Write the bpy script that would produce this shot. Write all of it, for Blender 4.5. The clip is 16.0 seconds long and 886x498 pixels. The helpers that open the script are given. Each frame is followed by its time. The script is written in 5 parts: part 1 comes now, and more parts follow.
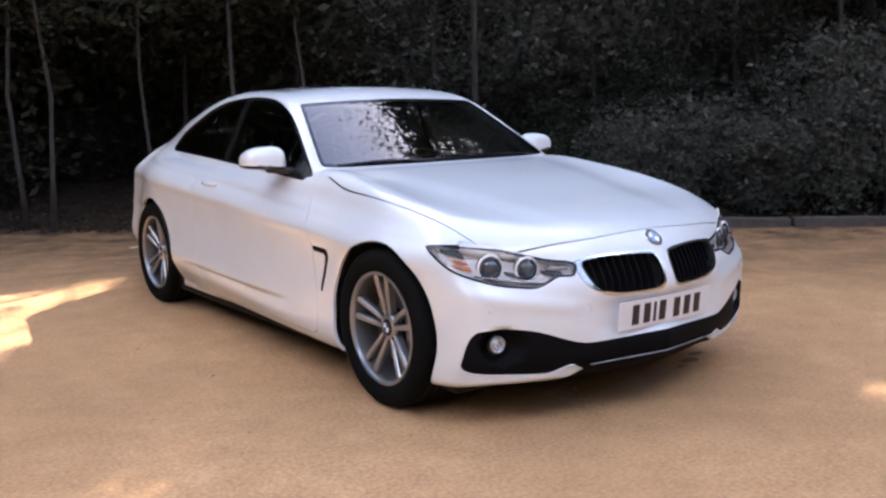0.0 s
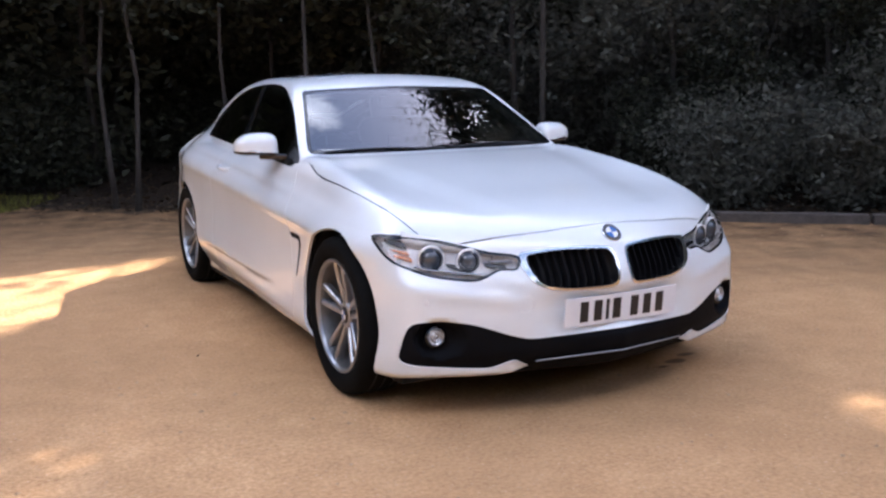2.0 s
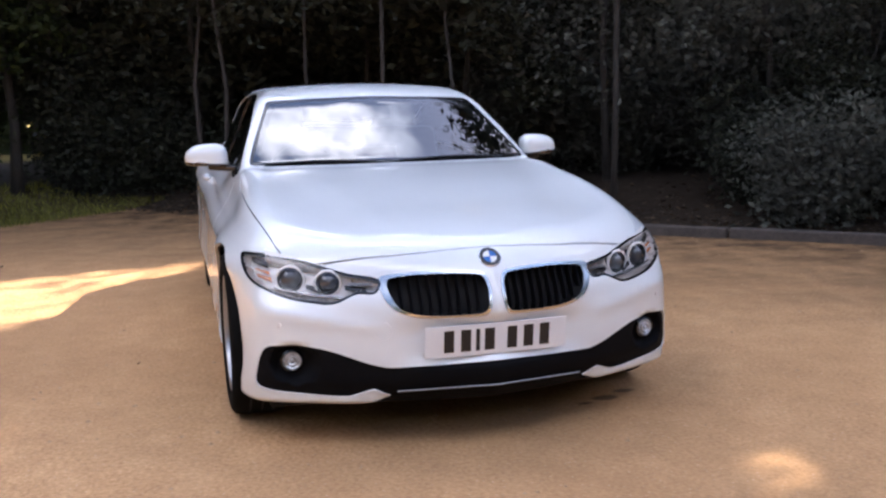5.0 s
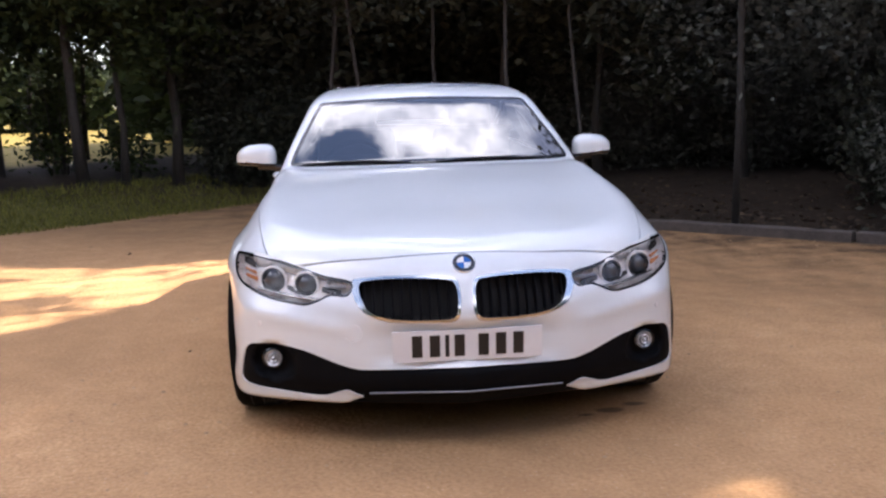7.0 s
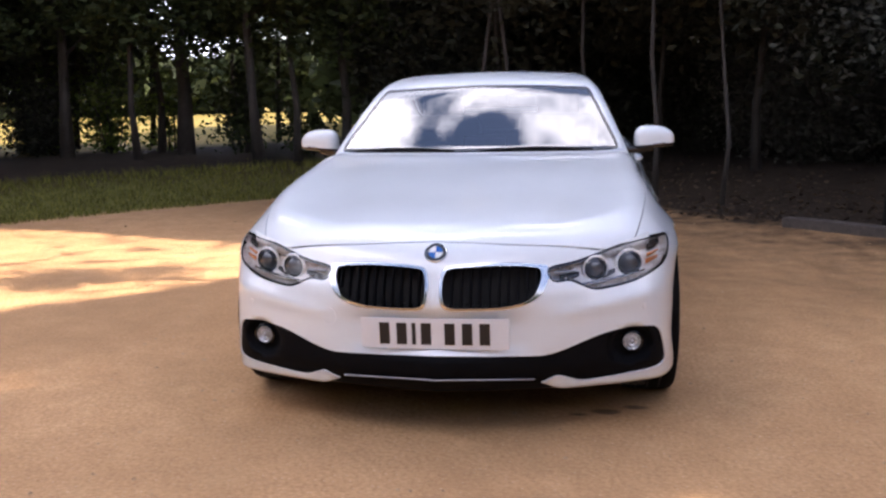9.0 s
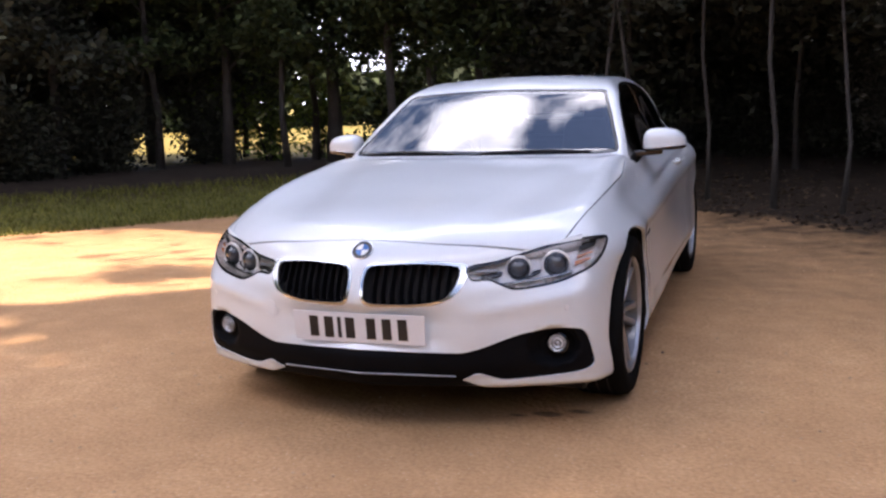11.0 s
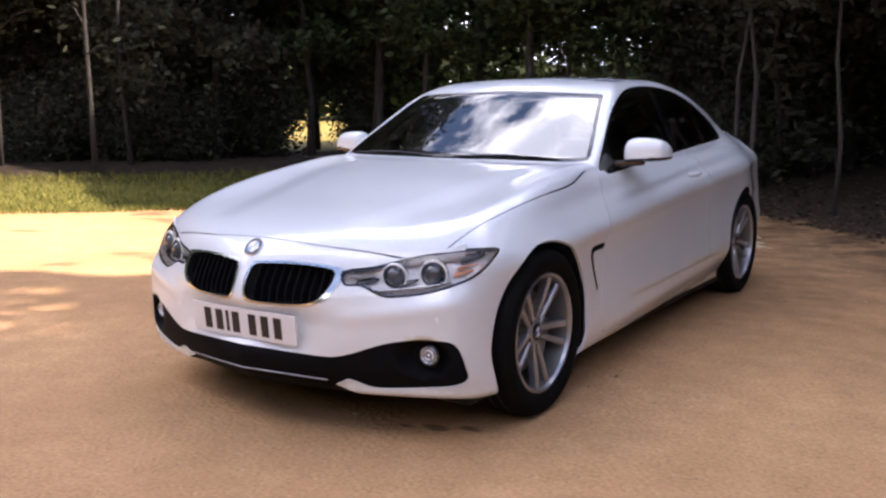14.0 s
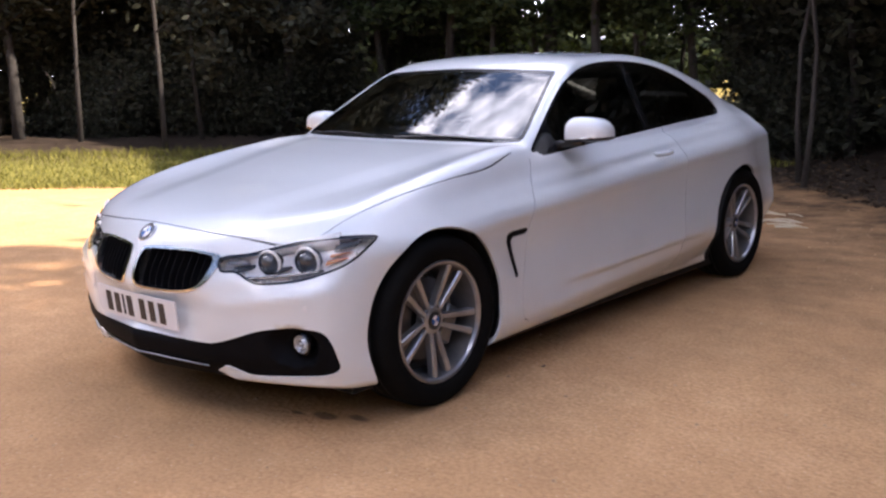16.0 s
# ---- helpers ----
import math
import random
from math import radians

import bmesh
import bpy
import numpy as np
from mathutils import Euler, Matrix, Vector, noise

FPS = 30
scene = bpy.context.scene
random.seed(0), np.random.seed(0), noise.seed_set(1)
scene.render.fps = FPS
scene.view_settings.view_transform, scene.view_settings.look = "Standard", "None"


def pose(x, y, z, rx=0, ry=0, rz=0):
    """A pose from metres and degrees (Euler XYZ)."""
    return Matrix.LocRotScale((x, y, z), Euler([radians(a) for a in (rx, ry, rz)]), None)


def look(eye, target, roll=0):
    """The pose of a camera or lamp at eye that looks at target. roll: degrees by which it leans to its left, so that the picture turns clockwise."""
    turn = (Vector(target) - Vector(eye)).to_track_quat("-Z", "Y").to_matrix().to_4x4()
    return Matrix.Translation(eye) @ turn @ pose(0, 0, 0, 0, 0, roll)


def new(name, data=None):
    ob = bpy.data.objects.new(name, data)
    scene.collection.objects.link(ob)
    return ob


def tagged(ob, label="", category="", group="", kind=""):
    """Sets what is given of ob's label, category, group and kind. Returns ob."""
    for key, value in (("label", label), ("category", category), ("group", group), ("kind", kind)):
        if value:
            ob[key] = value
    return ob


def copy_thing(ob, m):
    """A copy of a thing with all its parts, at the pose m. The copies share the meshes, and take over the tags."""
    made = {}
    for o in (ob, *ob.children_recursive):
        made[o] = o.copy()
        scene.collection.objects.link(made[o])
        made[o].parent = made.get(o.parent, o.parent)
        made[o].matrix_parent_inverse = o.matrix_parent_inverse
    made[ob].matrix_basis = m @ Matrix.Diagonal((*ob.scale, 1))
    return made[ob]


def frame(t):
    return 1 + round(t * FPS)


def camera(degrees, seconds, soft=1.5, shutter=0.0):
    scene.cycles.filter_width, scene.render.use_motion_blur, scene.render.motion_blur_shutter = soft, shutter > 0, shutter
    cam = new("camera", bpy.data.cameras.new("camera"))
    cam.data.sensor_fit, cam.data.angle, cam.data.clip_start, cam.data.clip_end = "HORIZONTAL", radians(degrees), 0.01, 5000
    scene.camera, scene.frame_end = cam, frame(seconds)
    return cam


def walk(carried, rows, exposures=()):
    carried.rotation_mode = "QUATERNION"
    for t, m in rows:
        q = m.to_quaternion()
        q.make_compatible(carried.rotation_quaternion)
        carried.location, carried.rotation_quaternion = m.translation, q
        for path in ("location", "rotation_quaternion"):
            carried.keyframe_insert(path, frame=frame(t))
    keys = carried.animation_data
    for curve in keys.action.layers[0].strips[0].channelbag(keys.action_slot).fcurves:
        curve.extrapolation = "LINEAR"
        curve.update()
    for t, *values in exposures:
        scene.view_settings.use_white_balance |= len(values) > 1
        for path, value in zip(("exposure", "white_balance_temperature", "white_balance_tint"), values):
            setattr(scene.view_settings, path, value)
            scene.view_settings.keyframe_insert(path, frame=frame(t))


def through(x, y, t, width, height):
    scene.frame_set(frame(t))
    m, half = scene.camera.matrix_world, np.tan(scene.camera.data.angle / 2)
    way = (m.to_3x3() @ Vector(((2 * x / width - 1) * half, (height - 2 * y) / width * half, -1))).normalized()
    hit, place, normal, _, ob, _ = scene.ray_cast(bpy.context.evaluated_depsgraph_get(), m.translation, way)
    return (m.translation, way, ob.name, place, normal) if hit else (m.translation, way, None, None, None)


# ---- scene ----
# ---- camera and its walk round the front of the car ----
cam = camera(50.33, 16.0, soft=2.4)
PATH = [  # seconds, place, turn
    (0, -2.819, -3.172, 1.206, 81.37, 1.53, -35.91),
    (0.5, -2.684, -3.253, 1.226, 80.97, 0.29, -33.49),
    (1, -2.521, -3.383, 1.218, 81.26, 1.23, -32.00),
    (1.5, -2.380, -3.480, 1.216, 80.84, 1.41, -29.10),
    (2, -2.205, -3.514, 1.201, 80.71, 1.18, -27.72),
    (2.5, -2.025, -3.545, 1.222, 80.69, 0.28, -26.20),
    (3, -1.844, -3.596, 1.214, 80.51, 1.40, -25.04),
    (3.5, -1.645, -3.678, 1.213, 80.90, 0.98, -22.81),
    (4, -1.480, -3.688, 1.200, 80.90, 0.96, -21.12),
    (4.2, -1.393, -3.688, 1.197, 80.96, 0.77, -20.25),
    (6.3, -0.608, -3.885, 1.231, 81.11, 2.06, -9.26),
    (6.5, -0.520, -3.876, 1.230, 80.87, 1.79, -7.78),
    (7, -0.346, -3.886, 1.238, 80.95, 1.61, -5.14),
    (7.5, -0.118, -3.942, 1.235, 80.81, 0.98, -1.31),
    (8, 0.071, -3.921, 1.235, 80.48, 2.19, 0.86),
    (8.5, 0.303, -3.921, 1.240, 80.66, 1.51, 4.48),
    (9, 0.497, -3.885, 1.238, 80.35, 1.10, 8.15),
    (9.2, 0.599, -3.886, 1.231, 80.33, 1.47, 9.61),
    (11.3, 1.571, -3.685, 1.192, 81.18, 1.01, 21.67),
    (11.5, 1.628, -3.638, 1.192, 81.08, 0.31, 22.46),
    (12, 1.799, -3.561, 1.180, 80.74, 0.14, 24.20),
    (12.5, 1.980, -3.451, 1.205, 80.72, -0.51, 26.24),
    (13, 2.140, -3.361, 1.197, 80.55, 0.34, 28.39),
    (13.5, 2.337, -3.278, 1.204, 80.47, 0.20, 31.54),
    (14, 2.480, -3.162, 1.206, 81.05, 0.02, 33.37),
    (14.5, 2.628, -2.989, 1.217, 80.95, 0.06, 35.24),
    (15, 2.746, -2.828, 1.235, 80.24, 0.48, 36.09),
    (15.5, 2.931, -2.680, 1.238, 79.51, 0.37, 38.48),
    (16, 3.101, -2.572, 1.245, 79.29, 0.85, 40.67),
]
LOOKS = [(0.0, 2.22, 5850, 19), (4.0, 2.18, 5900, 19), (8.0, 2.04, 6300, 23), (16.0, 2.26, 6300, 25)]   # seconds, stops, kelvin, tint
walk(cam, [(t, pose(*p)) for t, *p in PATH], LOOKS)
# ---- sky, sun, exposure ----
SUN_TURN, SUN_HIGH = radians(26), radians(41)   # measured from +x towards +y, and up
TO_SUN = Vector((math.cos(SUN_TURN) * math.cos(SUN_HIGH), math.sin(SUN_TURN) * math.cos(SUN_HIGH), math.sin(SUN_HIGH)))
world = bpy.data.worlds.new("sky")
scene.world = world
world.use_nodes = True
wn, wl = world.node_tree.nodes, world.node_tree.links
wn.clear()
w_out, w_bg = wn.new("ShaderNodeOutputWorld"), wn.new("ShaderNodeBackground")
w_sky = wn.new("ShaderNodeTexSky")
w_sky.sky_type, w_sky.sun_disc = "NISHITA", False
w_sky.sun_elevation, w_sky.sun_rotation = SUN_HIGH, radians(90) - SUN_TURN
w_co, w_map = wn.new("ShaderNodeTexCoord"), wn.new("ShaderNodeMapping")
w_map.inputs["Location"].default_value = (0.15, 0.10, 0.0)
w_map.inputs["Scale"].default_value = (1.0, 1.0, 1.6)
w_noise, w_ramp, w_mix = wn.new("ShaderNodeTexNoise"), wn.new("ShaderNodeValToRGB"), wn.new("ShaderNodeMix")
w_noise.inputs["Scale"].default_value, w_noise.inputs["Detail"].default_value, w_noise.inputs["Roughness"].default_value = 2.6, 9, 0.56
# a bank of cumulus half way up the sky, broken cloud elsewhere, clear overhead
w_xyz, w_bank, w_sum = wn.new("ShaderNodeSeparateXYZ"), wn.new("ShaderNodeValToRGB"), wn.new("ShaderNodeMath")
while len(w_bank.color_ramp.elements) < 5:
    w_bank.color_ramp.elements.new(0.5)
for e, (p, c) in zip(w_bank.color_ramp.elements, ((0.0, 0.53), (0.72, 0.495), (0.83, 0.525), (0.88, 0.50), (0.915, 0.435))):
    e.position, e.color = p, (c, c, c, 1)
w_sum.operation = "ADD"
w_less = wn.new("ShaderNodeMath")
w_less.operation, w_less.inputs[1].default_value = "SUBTRACT", 0.5
w_ramp.color_ramp.elements[0].position, w_ramp.color_ramp.elements[1].position = 0.49, 0.58
w_mix.data_type = "RGBA"
w_puff, w_tone = wn.new("ShaderNodeTexNoise"), wn.new("ShaderNodeValToRGB")
w_puff.inputs["Scale"].default_value, w_puff.inputs["Detail"].default_value = 4.2, 7
w_tone.color_ramp.elements[0].position, w_tone.color_ramp.elements[1].position = 0.42, 0.64
w_tone.color_ramp.elements[0].color, w_tone.color_ramp.elements[1].color = (0.36, 0.39, 0.44, 1), (1, 1, 1, 1)
w_lit = wn.new("ShaderNodeVectorMath")
w_lit.operation, w_lit.inputs[1].default_value = "MULTIPLY", (26.5, 26.4, 26.2)      # sunlit cloud
wl.new(w_co.outputs["Generated"], w_map.inputs["Vector"])
wl.new(w_co.outputs["Generated"], w_xyz.inputs[0])
wl.new(w_map.outputs[0], w_noise.inputs["Vector"])
wl.new(w_map.outputs[0], w_puff.inputs["Vector"])
wl.new(w_puff.outputs["Fac"], w_tone.inputs[0])
wl.new(w_tone.outputs["Color"], w_lit.inputs[0])
wl.new(w_xyz.outputs[2], w_bank.inputs[0])
wl.new(w_noise.outputs["Fac"], w_sum.inputs[0])
wl.new(w_bank.outputs["Color"], w_sum.inputs[1])
wl.new(w_sum.outputs[0], w_less.inputs[0])
wl.new(w_less.outputs[0], w_ramp.inputs[0])
wl.new(w_ramp.outputs["Color"], w_mix.inputs["Factor"])
wl.new(w_sky.outputs[0], w_mix.inputs["A"])
wl.new(w_lit.outputs[0], w_mix.inputs["B"])
wl.new(w_mix.outputs["Result"], w_bg.inputs["Color"])
w_bg.inputs["Strength"].default_value = 0.08
wl.new(w_bg.outputs[0], w_out.inputs[0])
sun = new("sun", bpy.data.lights.new("sun", "SUN"))
sun.data.energy, sun.data.angle, sun.data.color = 3.8, radians(0.6), (1.0, 0.90, 0.70)
sun.matrix_world = look((20 * TO_SUN.x, 20 * TO_SUN.y, 20 * TO_SUN.z), (0, 0, 0))
# ---- materials ----
def shader(name):
    m = bpy.data.materials.new(name)
    m.use_nodes = True
    return m, m.node_tree.nodes, m.node_tree.links, m.node_tree.nodes["Principled BSDF"]


def noise_of(n, l, scale, detail=4, rough=0.6, space="Object"):
    co, t = n.new("ShaderNodeTexCoord"), n.new("ShaderNodeTexNoise")
    t.inputs["Scale"].default_value, t.inputs["Detail"].default_value, t.inputs["Roughness"].default_value = scale, detail, rough
    l.new(co.outputs[space], t.inputs["Vector"])
    return t.outputs["Fac"]


def ramp_of(n, l, fac, stops):
    r = n.new("ShaderNodeValToRGB")
    while len(r.color_ramp.elements) < len(stops):
        r.color_ramp.elements.new(0.5)
    for e, (p, c) in zip(r.color_ramp.elements, stops):
        e.position, e.color = p, (*c, 1)
    l.new(fac, r.inputs[0])
    return r.outputs["Color"]


def mix_of(n, l, fac, a, b, blend="MIX"):
    m = n.new("ShaderNodeMix")
    m.data_type, m.blend_type = "RGBA", blend
    for key, v in (("Factor", fac), ("A", a), ("B", b)):
        if isinstance(v, (int, float)):
            m.inputs[key].default_value = v
        elif isinstance(v, tuple):
            m.inputs[key].default_value = (*v, 1)
        else:
            l.new(v, m.inputs[key])
    return m.outputs["Result"]


def math_of(n, l, op, a, b=0.0):
    m = n.new("ShaderNodeMath")
    m.operation = op
    for i, v in enumerate((a, b)):
        if isinstance(v, (int, float)):
            m.inputs[i].default_value = v
        else:
            l.new(v, m.inputs[i])
    return m.outputs[0]


def bump_of(n, l, b, height, strength, distance):
    k = n.new("ShaderNodeBump")
    k.inputs["Strength"].default_value, k.inputs["Distance"].default_value = strength, distance
    l.new(height, k.inputs["Height"])
    l.new(k.outputs[0], b.inputs["Normal"])


def plain(name, dark, light, rough=0.6, metal=0.0, scale=8.0, fine=120.0, relief=0.0, **more):
    """A surface whose colour drifts between two tones at two scales."""
    m, n, l, b = shader(name)
    mixed = math_of(n, l, "ADD", math_of(n, l, "MULTIPLY", noise_of(n, l, scale), 0.6), math_of(n, l, "MULTIPLY", noise_of(n, l, fine), 0.4))
    l.new(ramp_of(n, l, mixed, [(0.32, dark), (0.68, light)]), b.inputs["Base Color"])
    b.inputs["Roughness"].default_value, b.inputs["Metallic"].default_value = rough, metal
    for key, v in more.items():
        b.inputs[key.replace("_", " ")].default_value = v
    if relief:
        bump_of(n, l, b, noise_of(n, l, fine), 0.6, relief)
    return m


def paint_material():
    """White pearl car paint under clear lacquer, with a film of dust."""
    m, n, l, b = shader("white_pearl_paint")
    dust = noise_of(n, l, 3.0, 6)
    flake = noise_of(n, l, 900.0, 1)
    c = ramp_of(n, l, dust, [(0.3, (0.715, 0.740, 0.740)), (0.7, (0.775, 0.798, 0.800))])
    l.new(mix_of(n, l, 0.08, c, ramp_of(n, l, flake, [(0.35, (0.6, 0.62, 0.66)), (0.65, (0.9, 0.89, 0.86))])), b.inputs["Base Color"])
    l.new(ramp_of(n, l, dust, [(0.3, (0.30, 0.30, 0.30)), (0.7, (0.40, 0.40, 0.40))]), b.inputs["Roughness"])
    b.inputs["Coat Weight"].default_value, b.inputs["Coat Roughness"].default_value = 1.0, 0.07
    b.inputs["Specular IOR Level"].default_value = 0.7
    return m


def glass_material(name, tint, clear=0.5):
    m, n, l, b = shader(name)
    b.inputs["Base Color"].default_value = (*tint, 1)
    b.inputs["Transmission Weight"].default_value = clear
    b.inputs["Roughness"].default_value, b.inputs["IOR"].default_value = 0.01, 1.52
    return m


def thin_glass(name, tint, ior=1.9):
    """A thin pane: tinted see-through and a mirror at grazing angles."""
    m, n, l, b = shader(name)
    n.remove(b)
    t, g, fr, mx = n.new("ShaderNodeBsdfTransparent"), n.new("ShaderNodeBsdfGlossy"), n.new("ShaderNodeFresnel"), n.new("ShaderNodeMixShader")
    t.inputs["Color"].default_value = (*tint, 1)
    g.inputs["Roughness"].default_value = 0.015
    g.inputs["Color"].default_value = (1, 1, 1, 1)
    fr.inputs["IOR"].default_value = ior
    l.new(fr.outputs[0], mx.inputs[0])
    l.new(t.outputs[0], mx.inputs[1])
    l.new(g.outputs[0], mx.inputs[2])
    l.new(mx.outputs[0], n["Material Output"].inputs["Surface"])
    return m


PAINT = paint_material()
BLACK_PLASTIC = plain("black_plastic", (0.004, 0.004, 0.005), (0.007, 0.007, 0.008), 0.6, fine=300, relief=0.0005, Specular_IOR_Level=0.05)
SATIN_BLACK = plain("gloss_black_plastic", (0.008, 0.008, 0.009), (0.013, 0.013, 0.014), 0.18)
RUBBER = plain("tyre_rubber", (0.004, 0.004, 0.004), (0.009, 0.0088, 0.0085), 0.85, fine=200, relief=0.0006, Specular_IOR_Level=0.06)
CHROME = plain("chrome", (0.60, 0.60, 0.60), (0.68, 0.68, 0.67), 0.2, 1.0)
ALLOY = plain("silver_alloy", (0.30, 0.30, 0.31), (0.42, 0.42, 0.43), 0.28, 0.7, scale=5, fine=60)
# darker copy of the alloy, shade inside the wheel put into it
SHADED_ALLOY = plain("shadowed_alloy", (0.16, 0.158, 0.155), (0.26, 0.255, 0.25), 0.35, 0.7)
STEEL = plain("brake_steel", (0.10, 0.095, 0.09), (0.18, 0.17, 0.165), 0.4, 0.9)
INSIDE_BLACK = plain("dark_liner", (0.008, 0.008, 0.008), (0.014, 0.014, 0.014), 0.9)
CABIN_CLOTH = plain("dark_cabin_trim", (0.02, 0.02, 0.022), (0.04, 0.04, 0.042), 0.8, fine=150, relief=0.001)
SEAT_LEATHER = plain("seat_leather", (0.03, 0.03, 0.032), (0.055, 0.053, 0.052), 0.5, fine=150, relief=0.001)
WINDSCREEN = thin_glass("windscreen_glass", (0.33, 0.40, 0.40), 2.25)
SIDE_GLASS = thin_glass("side_glass", (0.07, 0.075, 0.075))
LAMP_GLASS = thin_glass("lamp_glass", (0.97, 0.97, 0.98), 1.32)
LAMP_INSIDE = plain("lamp_reflector", (0.60, 0.52, 0.45), (0.97, 0.95, 0.92), 0.15, 0.05, scale=7, fine=22, relief=0.002)
FOG_GLASS = plain("fog_reflector", (0.05, 0.05, 0.05), (0.85, 0.85, 0.86), 0.15, 0.4, scale=45)
LENS = plain("lamp_lens", (0.035, 0.036, 0.04), (0.06, 0.06, 0.065), 0.1, 0.0, Coat_Weight=1.0)
RING_WHITE = plain("frosted_ring", (0.82, 0.80, 0.76), (0.90, 0.88, 0.84), 0.3)
LAMP_DARK = plain("smoked_lamp_bezel", (0.018, 0.015, 0.014), (0.05, 0.044, 0.04), 0.25, scale=30)
AMBER = plain("amber_lens", (0.60, 0.20, 0.06), (0.75, 0.32, 0.12), 0.2, Coat_Weight=1.0)
PLATE_WHITE = plain("plate_white", (0.76, 0.76, 0.77), (0.81, 0.81, 0.82), 0.35)
INK = plain("plate_black", (0.010, 0.010, 0.011), (0.018, 0.018, 0.018), 0.35)
BADGE_BLUE = plain("badge_blue", (0.02, 0.10, 0.36), (0.03, 0.15, 0.45), 0.2, Coat_Weight=1.0)
BADGE_WHITE = plain("badge_white", (0.75, 0.75, 0.75), (0.82, 0.82, 0.82), 0.25)
BARK = plain("bark", (0.014, 0.012, 0.010), (0.042, 0.036, 0.031), 0.9, scale=6, fine=40, relief=0.02)
PALE_BARK = plain("pale_bark", (0.020, 0.018, 0.016), (0.058, 0.050, 0.045), 0.9, scale=5, fine=35, relief=0.015)

TIMBER = plain("weathered_timber", (0.036, 0.029, 0.024), (0.10, 0.080, 0.068), 0.85, scale=9, fine=90, relief=0.006)
GREY_WOOD = plain("grey_slats", (0.12, 0.12, 0.125), (0.22, 0.22, 0.225), 0.8, scale=9, fine=90, relief=0.004)
STRAW = plain("dry_straw", (0.45, 0.38, 0.26), (0.70, 0.62, 0.46), 0.8)
PEBBLE = plain("pebbles", (0.22, 0.135, 0.075), (0.58, 0.38, 0.22), 0.95, scale=18, Specular_IOR_Level=0.1)


def leaf_material(name, dark, light, through=0.35):
    m, n, l, b = shader(name)
    geo = n.new("ShaderNodeNewGeometry")
    c = ramp_of(n, l, geo.outputs["Random Per Island"], [(0.0, dark), (0.75, light), (1.0, tuple(v * 1.5 for v in light))])
    l.new(c, b.inputs["Base Color"])
    b.inputs["Roughness"].default_value = 0.7
    b.inputs["Specular IOR Level"].default_value = 0.15
    tr, mx = n.new("ShaderNodeBsdfTranslucent"), n.new("ShaderNodeMixShader")
    l.new(c, tr.inputs["Color"])
    mx.inputs[0].default_value = through
    l.new(b.outputs[0], mx.inputs[1])
    l.new(tr.outputs[0], mx.inputs[2])
    l.new(mx.outputs[0], n["Material Output"].inputs["Surface"])
    return m


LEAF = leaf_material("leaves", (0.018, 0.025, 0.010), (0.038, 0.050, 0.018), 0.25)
# darker copy of the leaves, the wood's shade put into its colour
LEAF_SHADED = leaf_material("shaded_leaves", (0.018, 0.019, 0.014), (0.036, 0.039, 0.025), 0.15)
# greyer, lighter copy: haze and sky light painted into the leaf colour
LEAF_HAZY = leaf_material("hazy_leaves", (0.085, 0.086, 0.072), (0.112, 0.115, 0.095), 0.45)
# brighter copy of the leaves with sunlight painted into the green
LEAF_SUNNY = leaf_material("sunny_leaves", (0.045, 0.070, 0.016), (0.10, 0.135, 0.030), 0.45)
GRASS_BLADE = leaf_material("grass_blades", (0.070, 0.072, 0.016), (0.21, 0.20, 0.045))
DRY_LEAF = leaf_material("dry_leaves", (0.035, 0.023, 0.015), (0.075, 0.052, 0.034), 0.1)

# the yard's two edges, as normal and distance: grass bank, and timber kerb before the wood
EDGE_GRASS, EDGE_WOOD = (-0.71, 0.70, 6.95), (0.69, 0.724, 4.85)


